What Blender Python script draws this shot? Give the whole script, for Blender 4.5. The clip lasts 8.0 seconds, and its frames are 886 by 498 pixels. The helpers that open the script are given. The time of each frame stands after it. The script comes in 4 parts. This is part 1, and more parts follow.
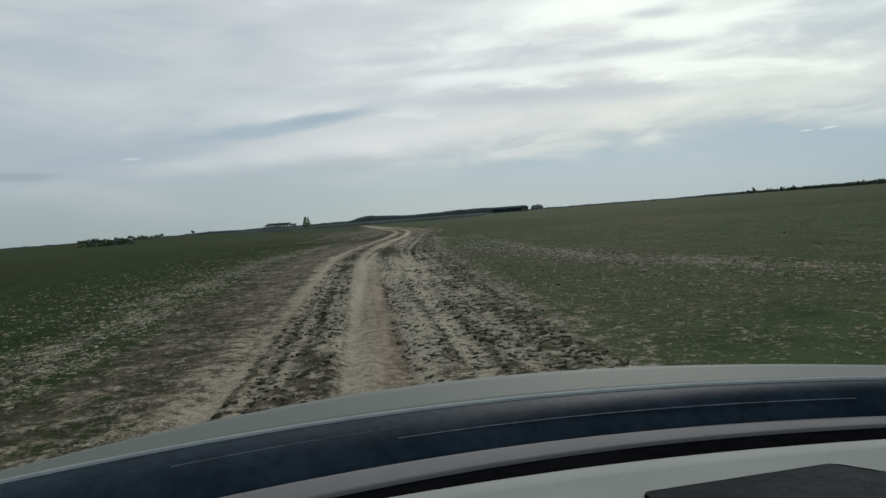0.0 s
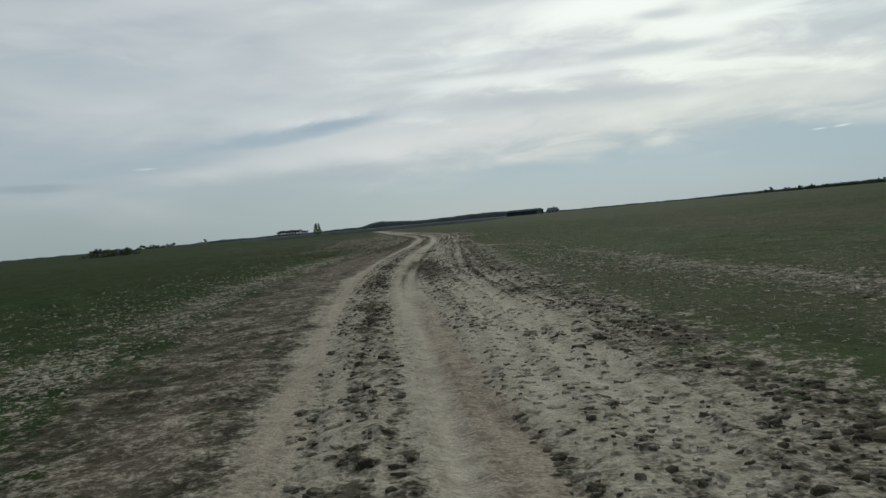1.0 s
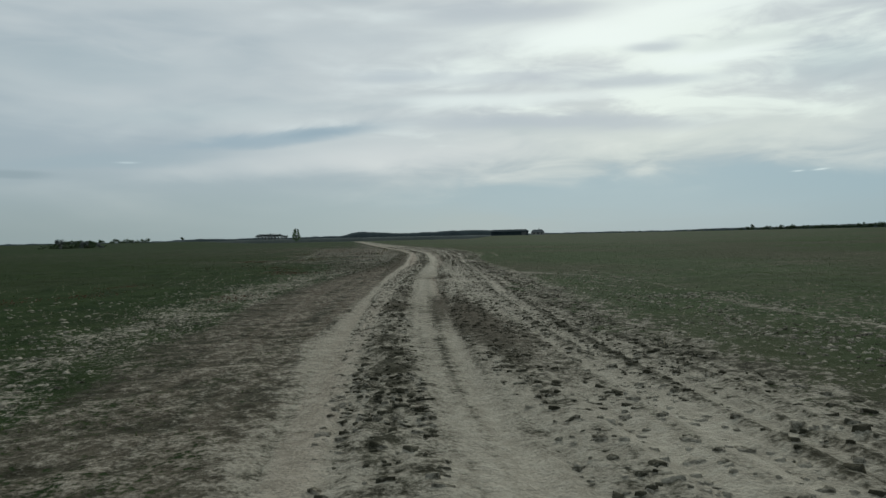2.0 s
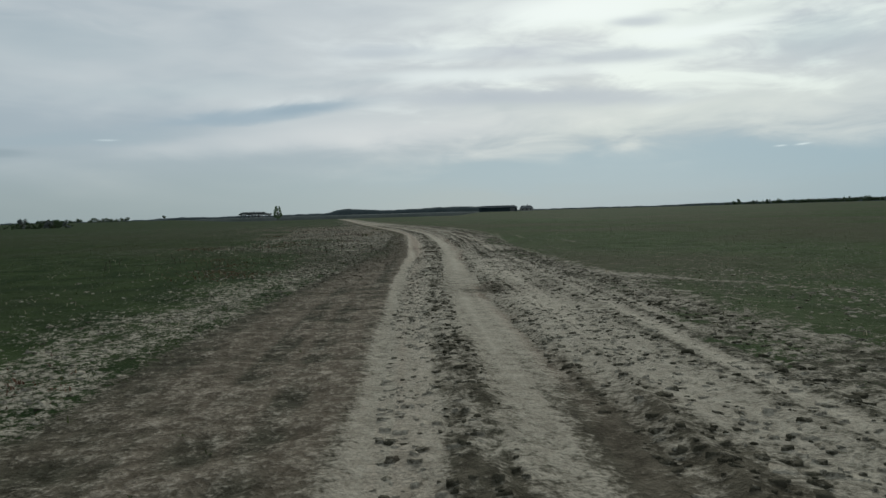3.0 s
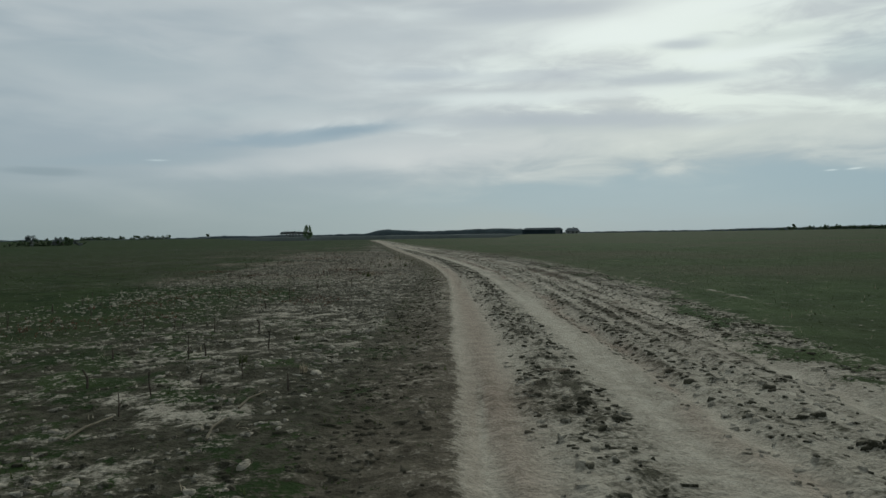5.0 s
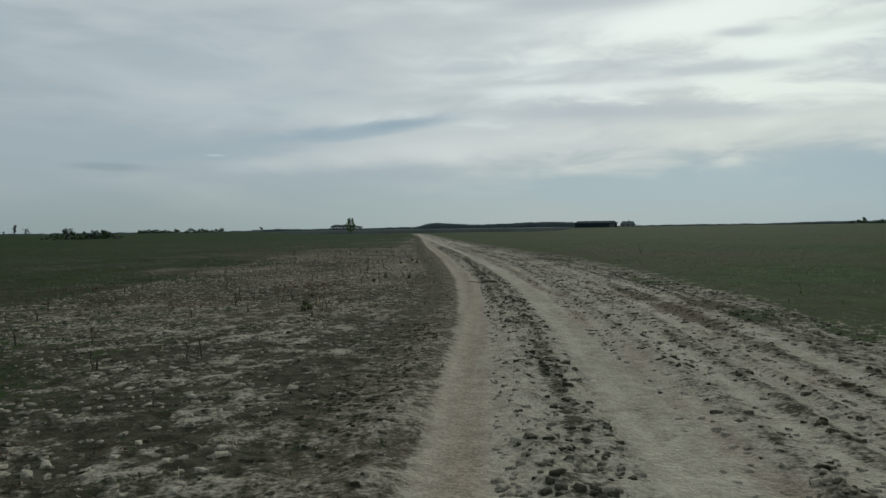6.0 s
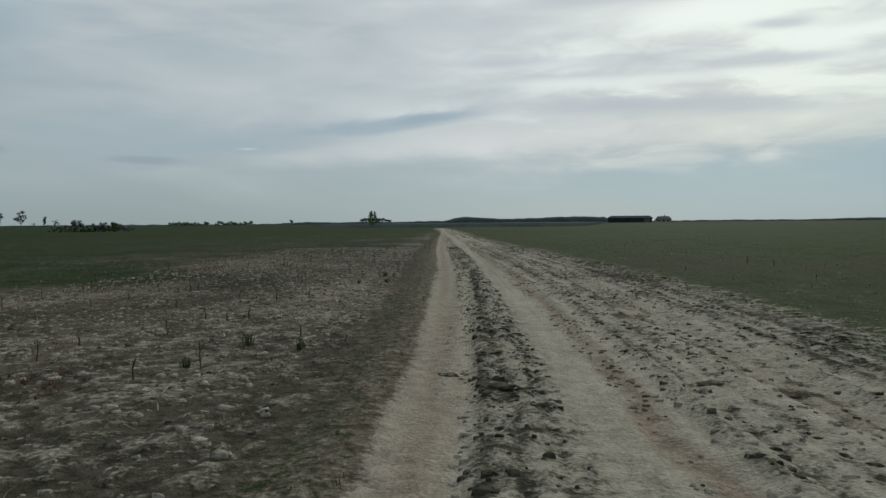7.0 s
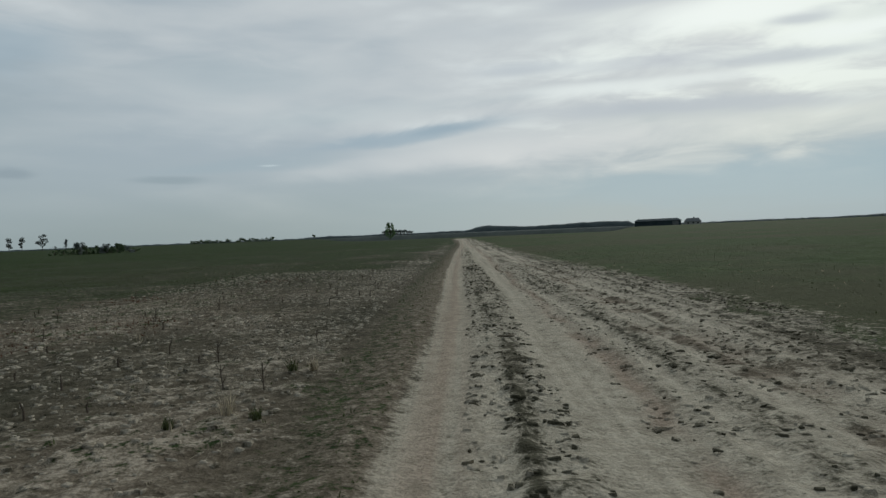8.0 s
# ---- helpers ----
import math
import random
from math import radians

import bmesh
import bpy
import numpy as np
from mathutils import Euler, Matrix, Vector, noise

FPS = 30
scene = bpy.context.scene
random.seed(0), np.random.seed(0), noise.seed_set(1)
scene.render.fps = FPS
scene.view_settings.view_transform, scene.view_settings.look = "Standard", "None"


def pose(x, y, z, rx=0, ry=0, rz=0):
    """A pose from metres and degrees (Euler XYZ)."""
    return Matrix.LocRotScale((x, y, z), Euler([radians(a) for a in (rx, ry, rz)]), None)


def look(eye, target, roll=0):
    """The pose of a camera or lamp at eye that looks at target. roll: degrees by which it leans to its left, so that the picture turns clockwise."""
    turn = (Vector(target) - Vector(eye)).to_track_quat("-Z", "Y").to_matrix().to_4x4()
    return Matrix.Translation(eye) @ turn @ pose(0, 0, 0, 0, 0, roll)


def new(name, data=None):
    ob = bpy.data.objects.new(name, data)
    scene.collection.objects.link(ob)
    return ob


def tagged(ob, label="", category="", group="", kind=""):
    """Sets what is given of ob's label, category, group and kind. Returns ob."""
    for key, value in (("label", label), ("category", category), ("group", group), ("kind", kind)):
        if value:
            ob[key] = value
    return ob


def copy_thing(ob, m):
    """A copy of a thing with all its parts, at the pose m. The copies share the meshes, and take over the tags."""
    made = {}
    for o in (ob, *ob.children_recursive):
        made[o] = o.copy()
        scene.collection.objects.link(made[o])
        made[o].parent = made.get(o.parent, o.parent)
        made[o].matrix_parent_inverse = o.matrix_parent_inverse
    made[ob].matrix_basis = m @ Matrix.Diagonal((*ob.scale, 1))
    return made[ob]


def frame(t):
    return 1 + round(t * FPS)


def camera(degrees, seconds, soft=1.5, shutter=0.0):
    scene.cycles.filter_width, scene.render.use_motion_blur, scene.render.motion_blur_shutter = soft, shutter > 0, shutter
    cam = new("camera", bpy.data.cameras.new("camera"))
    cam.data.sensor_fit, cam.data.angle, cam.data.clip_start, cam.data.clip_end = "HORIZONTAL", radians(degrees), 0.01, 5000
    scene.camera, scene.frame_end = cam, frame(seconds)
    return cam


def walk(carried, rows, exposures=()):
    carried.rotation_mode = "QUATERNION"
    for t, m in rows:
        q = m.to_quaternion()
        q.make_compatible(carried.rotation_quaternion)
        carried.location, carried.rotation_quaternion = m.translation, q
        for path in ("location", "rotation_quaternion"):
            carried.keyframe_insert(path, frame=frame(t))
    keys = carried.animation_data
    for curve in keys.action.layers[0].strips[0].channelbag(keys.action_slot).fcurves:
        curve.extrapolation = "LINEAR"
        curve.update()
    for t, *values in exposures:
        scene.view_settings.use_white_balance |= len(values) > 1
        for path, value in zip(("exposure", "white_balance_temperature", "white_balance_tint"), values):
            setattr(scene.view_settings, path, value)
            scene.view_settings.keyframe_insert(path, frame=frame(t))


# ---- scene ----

# ---------------------------------------------------------------- camera
cam = camera(67.0, 8.0, soft=1.5)
PATH = [
    (0.0, pose(0.000, 0.000, 1.393, 87.21, 4.29, -7.24)),
    (0.1, pose(-0.054, 1.105, 1.382, 87.22, 3.48, -8.01)),
    (0.2, pose(-0.109, 2.216, 1.371, 87.40, 3.03, -6.65)),
    (0.3, pose(-0.164, 3.325, 1.360, 87.11, 3.51, -5.73)),
    (0.4, pose(-0.216, 4.421, 1.350, 86.56, 2.78, -6.13)),
    (0.5, pose(-0.263, 5.495, 1.343, 87.81, 1.59, -7.77)),
    (0.6, pose(-0.304, 6.545, 1.339, 88.33, 2.81, -6.02)),
    (0.7, pose(-0.341, 7.576, 1.337, 88.71, 2.60, -7.21)),
    (0.8, pose(-0.375, 8.593, 1.336, 88.27, 3.28, -6.81)),
    (0.9, pose(-0.409, 9.602, 1.336, 88.30, 3.26, -7.46)),
    (1.0, pose(-0.445, 10.607, 1.336, 87.70, 5.20, -6.28)),
    (1.1, pose(-0.486, 11.606, 1.336, 87.70, 4.87, -6.74)),
    (1.2, pose(-0.530, 12.596, 1.337, 88.10, 4.63, -7.23)),
    (1.3, pose(-0.574, 13.580, 1.339, 88.20, 4.43, -5.76)),
    (1.4, pose(-0.614, 14.562, 1.340, 88.35, 3.50, -7.03)),
    (1.5, pose(-0.648, 15.545, 1.341, 88.57, 4.05, -6.60)),
    (1.6, pose(-0.676, 16.534, 1.341, 89.21, 3.50, -5.89)),
    (1.7, pose(-0.699, 17.526, 1.340, 89.56, 2.11, -6.70)),
    (1.8, pose(-0.718, 18.515, 1.339, 89.25, 2.79, -6.32)),
    (1.9, pose(-0.732, 19.494, 1.339, 89.23, 2.12, -6.87)),
    (2.0, pose(-0.739, 20.456, 1.340, 88.91, 1.22, -7.90)),
    (2.1, pose(-0.740, 21.395, 1.343, 88.42, 1.42, -8.00)),
    (2.2, pose(-0.735, 22.336, 1.346, 88.10, 2.51, -6.99)),
    (3.3, pose(-0.380, 33.910, 1.372, 86.77, 1.39, -9.64)),
    (3.4, pose(-0.313, 34.912, 1.359, 87.63, 1.59, -9.24)),
    (3.5, pose(-0.238, 35.910, 1.347, 87.52, 1.98, -8.74)),
    (3.6, pose(-0.152, 36.911, 1.342, 86.70, 3.95, -6.60)),
    (3.7, pose(-0.057, 37.914, 1.343, 88.72, 2.44, -9.30)),
    (3.8, pose(0.047, 38.916, 1.347, 89.58, 3.50, -7.95)),
    (3.9, pose(0.155, 39.915, 1.350, 89.61, 2.87, -6.43)),
    (4.0, pose(0.266, 40.909, 1.350, 90.55, 0.50, -9.20)),
    (4.1, pose(0.378, 41.882, 1.345, 90.61, 0.74, -8.06)),
    (4.2, pose(0.493, 42.837, 1.337, 90.11, 0.32, -9.66)),
    (4.3, pose(0.613, 43.795, 1.329, 90.33, 1.16, -10.55)),
    (4.4, pose(0.739, 44.781, 1.322, 90.14, 2.82, -9.08)),
    (4.5, pose(0.871, 45.819, 1.318, 90.29, 2.50, -8.73)),
    (4.6, pose(1.009, 46.930, 1.318, 90.93, 1.98, -9.22)),
    (4.7, pose(1.153, 48.097, 1.321, 90.55, 2.17, -7.57)),
    (4.8, pose(1.303, 49.290, 1.326, 89.85, 0.94, -7.71)),
    (4.9, pose(1.462, 50.476, 1.332, 89.50, 0.53, -7.37)),
    (5.0, pose(1.630, 51.622, 1.338, 88.80, 0.86, -5.77)),
    (5.1, pose(1.811, 52.725, 1.345, 88.48, 0.92, -3.86)),
    (5.2, pose(1.995, 53.818, 1.352, 88.94, -0.02, -4.95)),
    (6.3, pose(3.840, 65.858, 1.319, 88.16, 0.99, -0.71)),
    (6.4, pose(3.986, 66.948, 1.321, 88.18, 0.13, -2.05)),
    (6.5, pose(4.123, 68.039, 1.323, 88.47, 0.65, -0.19)),
    (6.6, pose(4.243, 69.136, 1.327, 88.04, -0.25, -1.11)),
    (6.7, pose(4.350, 70.237, 1.331, 88.26, -0.44, -0.97)),
    (6.8, pose(4.443, 71.340, 1.336, 87.97, -0.25, -0.60)),
    (6.9, pose(4.522, 72.444, 1.343, 87.97, -0.25, -0.58)),
    (7.0, pose(4.590, 73.545, 1.349, 87.81, 0.46, 1.04)),
    (7.1, pose(4.642, 74.655, 1.357, 88.02, 1.60, 0.76)),
    (7.2, pose(4.679, 75.774, 1.367, 88.18, 1.22, 0.57)),
    (7.3, pose(4.704, 76.888, 1.377, 88.37, 1.40, 0.87)),
    (7.4, pose(4.723, 77.980, 1.385, 87.94, 1.75, 1.26)),
    (7.5, pose(4.739, 79.034, 1.389, 88.19, 0.97, 0.77)),
    (7.6, pose(4.751, 80.040, 1.389, 88.40, 1.20, 1.52)),
    (7.7, pose(4.756, 81.009, 1.385, 88.43, 1.02, 2.09)),
    (7.8, pose(4.757, 81.956, 1.379, 88.89, 1.55, 1.62)),
    (7.9, pose(4.757, 82.898, 1.373, 88.87, 1.90, 2.13)),
    (8.0, pose(4.759, 83.850, 1.368, 88.70, 2.34, 2.93)),
]
walk(cam, PATH, [(0.0, 0.0, 6500, 9), (1.0, -0.08, 6500, 8), (2.0, -0.13, 6350, 5), (3.5, -0.1, 6400, 8), (4.5, -0.24, 6350, 5), (5.2, -0.24, 6350, 5), (6.5, -0.16, 6430, 6), (8.0, -0.14, 6450, 8)])


# ---------------------------------------------------------------- node helpers
class Nodes:
    """Short hand for building a node tree."""

    def __init__(self, tree):
        self.tree = tree
        tree.nodes.clear()

    def add(self, kind, **values):
        node = self.tree.nodes.new(kind)
        for key, value in values.items():
            setattr(node, key, value)
        return node

    def link(self, a, b):
        self.tree.links.new(a, b)

    def put(self, socket, value):
        if isinstance(value, bpy.types.NodeSocket):
            self.link(value, socket)
        else:
            socket.default_value = value

    def math(self, op, a, b=0.0, c=0.0, clamp=False):
        node = self.add("ShaderNodeMath", operation=op, use_clamp=clamp)
        for i, v in enumerate((a, b, c)):
            self.put(node.inputs[i], v)
        return node.outputs[0]

    def smooth(self, v, lo, hi):
        node = self.add("ShaderNodeMapRange", interpolation_type="SMOOTHSTEP")
        self.put(node.inputs["Value"], v)
        self.put(node.inputs["From Min"], lo)
        self.put(node.inputs["From Max"], hi)
        return node.outputs["Result"]

    def mix(self, f, a, b):
        node = self.add("ShaderNodeMix", data_type="RGBA")
        self.put(node.inputs[0], f)
        self.put(node.inputs[6], a if isinstance(a, bpy.types.NodeSocket) else (*a, 1))
        self.put(node.inputs[7], b if isinstance(b, bpy.types.NodeSocket) else (*b, 1))
        return node.outputs[2]

    def noise(self, vector, scale, detail=3.0, rough=0.55, distortion=0.0):
        node = self.add("ShaderNodeTexNoise")
        if vector is not None:
            self.link(vector, node.inputs["Vector"])
        for key, v in (("Scale", scale), ("Detail", detail), ("Roughness", rough), ("Distortion", distortion)):
            node.inputs[key].default_value = v
        return node.outputs["Fac"]

    def combine(self, x, y, z=0.0):
        node = self.add("ShaderNodeCombineXYZ")
        for i, v in enumerate((x, y, z)):
            self.put(node.inputs[i], v)
        return node.outputs[0]


# ---------------------------------------------------------------- sky and sun
SUN_AZ, SUN_EL = 22.0, 27.0   # degrees to the right of +y, degrees up

world = bpy.data.worlds.new("overcast_sky")
scene.world = world
world.use_nodes = True
n = Nodes(world.node_tree)
sky = n.add("ShaderNodeTexSky", sky_type="NISHITA", sun_disc=False)
sky.sun_elevation, sky.sun_rotation = radians(SUN_EL), radians(SUN_AZ)
coord = n.add("ShaderNodeTexCoord")
sep = n.add("ShaderNodeSeparateXYZ")
n.link(coord.outputs["Generated"], sep.inputs[0])
dx, dy, dz = sep.outputs
az = n.math("MULTIPLY", n.math("ARCTAN2", dx, dy), 57.2958)
el = n.math("MULTIPLY", n.math("ARCSINE", dz), 57.2958)
# flat layers of cloud: long soft bars, broken by smaller puffs towards the veiled sun
soft = n.noise(n.combine(n.math("MULTIPLY", az, 0.05), n.math("MULTIPLY", el, 0.21)), 1.0, 3, 0.5, 0.3)
puff = n.noise(n.combine(n.math("MULTIPLY", az, 0.13), n.math("MULTIPLY", el, 0.50), 3.7), 1.0, 5, 0.55, 0.45)
sunward = n.smooth(az, -8.0, 22.0)


def patch(a, e, wa, we, tilt=0.0, crisp=1.0):
    """1 at azimuth a and elevation e, falling off over wa and we degrees along a line that climbs by tilt."""
    da = n.math("SUBTRACT", az, a)
    de = n.math("SUBTRACT", n.math("SUBTRACT", el, e), n.math("MULTIPLY", da, tilt))
    de = n.math("ADD", de, n.math("MULTIPLY", n.math("SUBTRACT", puff, 0.5), we * 2.2))
    q = n.math("ADD", n.math("POWER", n.math("ABSOLUTE", n.math("DIVIDE", da, wa)), 2.0), n.math("POWER", n.math("ABSOLUTE", n.math("DIVIDE", de, we)), 2.0))
    return n.math("POWER", 2.718, n.math("MULTIPLY", n.math("POWER", q, crisp), -1.0))


body = n.math("ADD", 0.5, n.math("MULTIPLY", n.math("SUBTRACT", soft, 0.5), 0.55))
body = n.math("ADD", body, n.math("MULTIPLY", n.math("SUBTRACT", puff, 0.5), n.math("MULTIPLY_ADD", sunward, 0.34, 0.16)))
body = n.math("ADD", body, n.math("MULTIPLY", patch(24, 14.5, 22, 7.5), 0.17))
body = n.math("SUBTRACT", body, n.math("MULTIPLY", n.smooth(az, 2.0, -30.0), 0.06))
body = n.math("SUBTRACT", body, n.math("MULTIPLY", n.smooth(el, 9.0, 5.0), 0.10))
col = n.mix(n.smooth(body, 0.33, 0.56), (0.435, 0.48, 0.53), (0.63, 0.638, 0.658))
col = n.mix(n.smooth(body, 0.52, 0.72), col, n.mix(sunward, (0.90, 0.905, 0.91), (0.93, 0.945, 0.89)))
# clear air low down, bluer to the right
low = n.smooth(n.math("MULTIPLY_ADD", n.math("SUBTRACT", soft, 0.5), 3.0, el), 0.3, 7.0)
col = n.mix(low, n.mix(n.smooth(az, -28.0, 8.0), (0.335, 0.39, 0.41), n.mix(n.smooth(az, 6.0, 24.0), (0.385, 0.465, 0.505), (0.335, 0.445, 0.515))), col)
col = n.mix(n.math("MULTIPLY", n.smooth(dy, 0.15, -0.7), 0.75), col, (0.27, 0.30, 0.34))
# single bars, gaps and bright edges of the cloud: azimuth, elevation, half sizes, slope, edge, amount, colour
GREY, WHITE, BLUE = (0.485, 0.515, 0.575), (0.97, 0.98, 0.95), (0.345, 0.43, 0.51)
for a_, e_, wa, we, tilt, crisp, amount, tone in (
        (30, 7.6, 17, 2.3, 0.0, 1.2, 0.62, (0.79, 0.795, 0.735)),
        (2, 6.6, 15, 1.1, 0.05, 1.2, 0.6, (0.765, 0.74, 0.745)),
        (-9, 10.3, 12, 0.9, 0.06, 1.0, 0.35, (0.70, 0.715, 0.72)),
        (28, 3.2, 23, 1.95, 0.0, 2.0, 0.8, (0.345, 0.46, 0.54)),
        (20, 15.9, 7, 1.1, 0.0, 1.4, 0.85, WHITE),
        (29, 17.4, 10, 1.3, 0.0, 1.3, 0.7, WHITE),
        (29.5, 13.5, 5, 0.6, 0.0, 1.4, 0.85, WHITE),
        (15, 11.2, 9, 0.55, 0.0, 1.4, 0.75, (0.88, 0.895, 0.88)),
        (8.5, 11.4, 4, 0.4, 0.0, 1.4, 0.5, (0.90, 0.91, 0.90)),
        (18, 9.2, 12, 0.75, -0.05, 1.6, 0.78, GREY),
        (24, 12.2, 6.5, 0.6, -0.03, 1.5, 0.72, GREY),
        (15, 13.1, 7, 0.7, 0.0, 1.4, 0.62, (0.52, 0.54, 0.60)),
        (4.5, 13.4, 4, 0.5, 0.0, 1.5, 0.6, GREY),
        (25.6, 14.75, 2.4, 0.5, 0.0, 1.6, 0.7, GREY),
        (33, 14.4, 5, 0.5, 0.0, 1.4, 0.4, (0.60, 0.63, 0.63)),
        (14, 18.2, 8, 0.9, 0.0, 1.4, 0.65, GREY),
        (2, 16.4, 6, 0.9, 0.0, 1.2, 0.3, (0.55, 0.58, 0.62)),
        (38.5, 12.0, 4, 1.5, 0.0, 1.3, 0.5, (0.50, 0.57, 0.60)),
        (-20, 13.0, 8, 1.8, 0.04, 1.1, 0.45, (0.42, 0.485, 0.53)),
        (-13, 9.9, 6, 0.8, 0.08, 1.2, 0.3, (0.45, 0.51, 0.55)),
        (-41, 8.0, 12, 8.0, 0.0, 1.0, 0.55, (0.36, 0.415, 0.45)),
        (-35, 14.5, 4, 2.2, 0.1, 1.2, 0.55, (0.36, 0.45, 0.53)),
        (-18.5, 6.25, 8, 0.6, 0.07, 1.8, 0.72, (0.395, 0.46, 0.515)),
        (-5.5, 8.4, 8.5, 0.66, 0.125, 1.9, 0.8, BLUE),
        (-2.5, 8.95, 3.5, 0.38, 0.10, 1.6, 0.5, (0.30, 0.39, 0.475)),
        (-25.0, 5.05, 2.7, 0.34, 0.0, 2.0, 0.85, (0.33, 0.385, 0.43)),
        (-35.6, 5.6, 1.5, 0.4, 0.0, 1.8, 0.7, (0.30, 0.35, 0.40)),
        (-17.2, 6.2, 0.7, 0.07, 0.03, 1.2, 0.5, (0.72, 0.78, 0.81)),
        (35.9, 4.35, 0.4, 0.06, 0.03, 1.2, 0.7, (0.74, 0.80, 0.83)),
        (37.4, 4.4, 0.5, 0.07, 0.08, 1.2, 0.8, (0.76, 0.82, 0.84)),
        (24.6, 5.75, 0.7, 0.13, 0.12, 1.5, 0.6, (0.42, 0.47, 0.52))):
    col = n.mix(n.math("MULTIPLY", patch(a_, e_, wa, we, tilt, crisp), amount), col, tone)
b_sky = n.add("ShaderNodeBackground")
b_sky.inputs["Strength"].default_value = 0.08
n.link(sky.outputs[0], b_sky.inputs["Color"])
b_cloud = n.add("ShaderNodeBackground")
cast = n.add("ShaderNodeMix", data_type="RGBA", blend_type="MULTIPLY")
cast.inputs[0].default_value = 1.0
n.link(col, cast.inputs[6])
cast.inputs[7].default_value = (0.945, 1.0, 1.005, 1)
n.link(cast.outputs[2], b_cloud.inputs["Color"])
b_cloud.inputs["Strength"].default_value = 1.0
blend = n.add("ShaderNodeMixShader")
blend.inputs[0].default_value = 0.93
n.link(b_sky.outputs[0], blend.inputs[1])
n.link(b_cloud.outputs[0], blend.inputs[2])
out = n.add("ShaderNodeOutputWorld")
n.link(blend.outputs[0], out.inputs[0])

sun = new("sun", bpy.data.lights.new("sun", "SUN"))
sun.data.energy, sun.data.angle, sun.data.color = 1.5, radians(11), (1.0, 0.97, 0.91)
sun_dir = Vector((math.sin(radians(SUN_AZ)) * math.cos(radians(SUN_EL)), math.cos(radians(SUN_AZ)) * math.cos(radians(SUN_EL)), math.sin(radians(SUN_EL))))
sun.matrix_world = look(sun_dir * 50, (0, 0, 0))


# ---------------------------------------------------------------- materials
def material(name, colors, scale=6.0, rough=0.9, metal=0.0, bump=0.3, fine=40.0, spread=0.15, islands=False, translucent=0.0, spec=0.25):
    """Two base colours mixed by coarse and fine grain, with relief. islands: each piece varies a little in tone."""
    mat = bpy.data.materials.new(name)
    mat.use_nodes = True
    m = Nodes(mat.node_tree)
    tc = m.add("ShaderNodeTexCoord").outputs["Object"]
    a, b = m.noise(tc, scale, 4), m.noise(tc, fine, 3)
    f = m.smooth(m.math("ADD", m.math("MULTIPLY", a, 0.6), m.math("MULTIPLY", b, 0.4)), 0.5 - spread, 0.5 + spread)
    c = m.mix(f, colors[0], colors[1])
    if islands:
        g = m.add("ShaderNodeNewGeometry").outputs["Random Per Island"]
        hsv = m.add("ShaderNodeHueSaturation")
        m.link(c, hsv.inputs["Color"])
        m.put(hsv.inputs["Value"], m.math("MULTIPLY_ADD", g, 0.8, 0.6))
        c = hsv.outputs[0]
    bsdf = m.add("ShaderNodeBsdfPrincipled")
    m.link(c, bsdf.inputs["Base Color"])
    bsdf.inputs["Roughness"].default_value = rough
    bsdf.inputs["Metallic"].default_value = metal
    bsdf.inputs["Specular IOR Level"].default_value = spec
    if bump:
        bn = m.add("ShaderNodeBump")
        bn.inputs["Strength"].default_value = bump
        bn.inputs["Distance"].default_value = 0.01
        m.link(b, bn.inputs["Height"])
        m.link(bn.outputs[0], bsdf.inputs["Normal"])
    o = m.add("ShaderNodeOutputMaterial")
    if translucent:
        thin = m.add("ShaderNodeBsdfTranslucent")
        m.link(c, thin.inputs["Color"])
        both = m.add("ShaderNodeMixShader")
        both.inputs[0].default_value = translucent
        m.link(bsdf.outputs[0], both.inputs[1])
        m.link(thin.outputs[0], both.inputs[2])
        m.link(both.outputs[0], o.inputs[0])
    else:
        m.link(bsdf.outputs[0], o.inputs[0])
    return mat


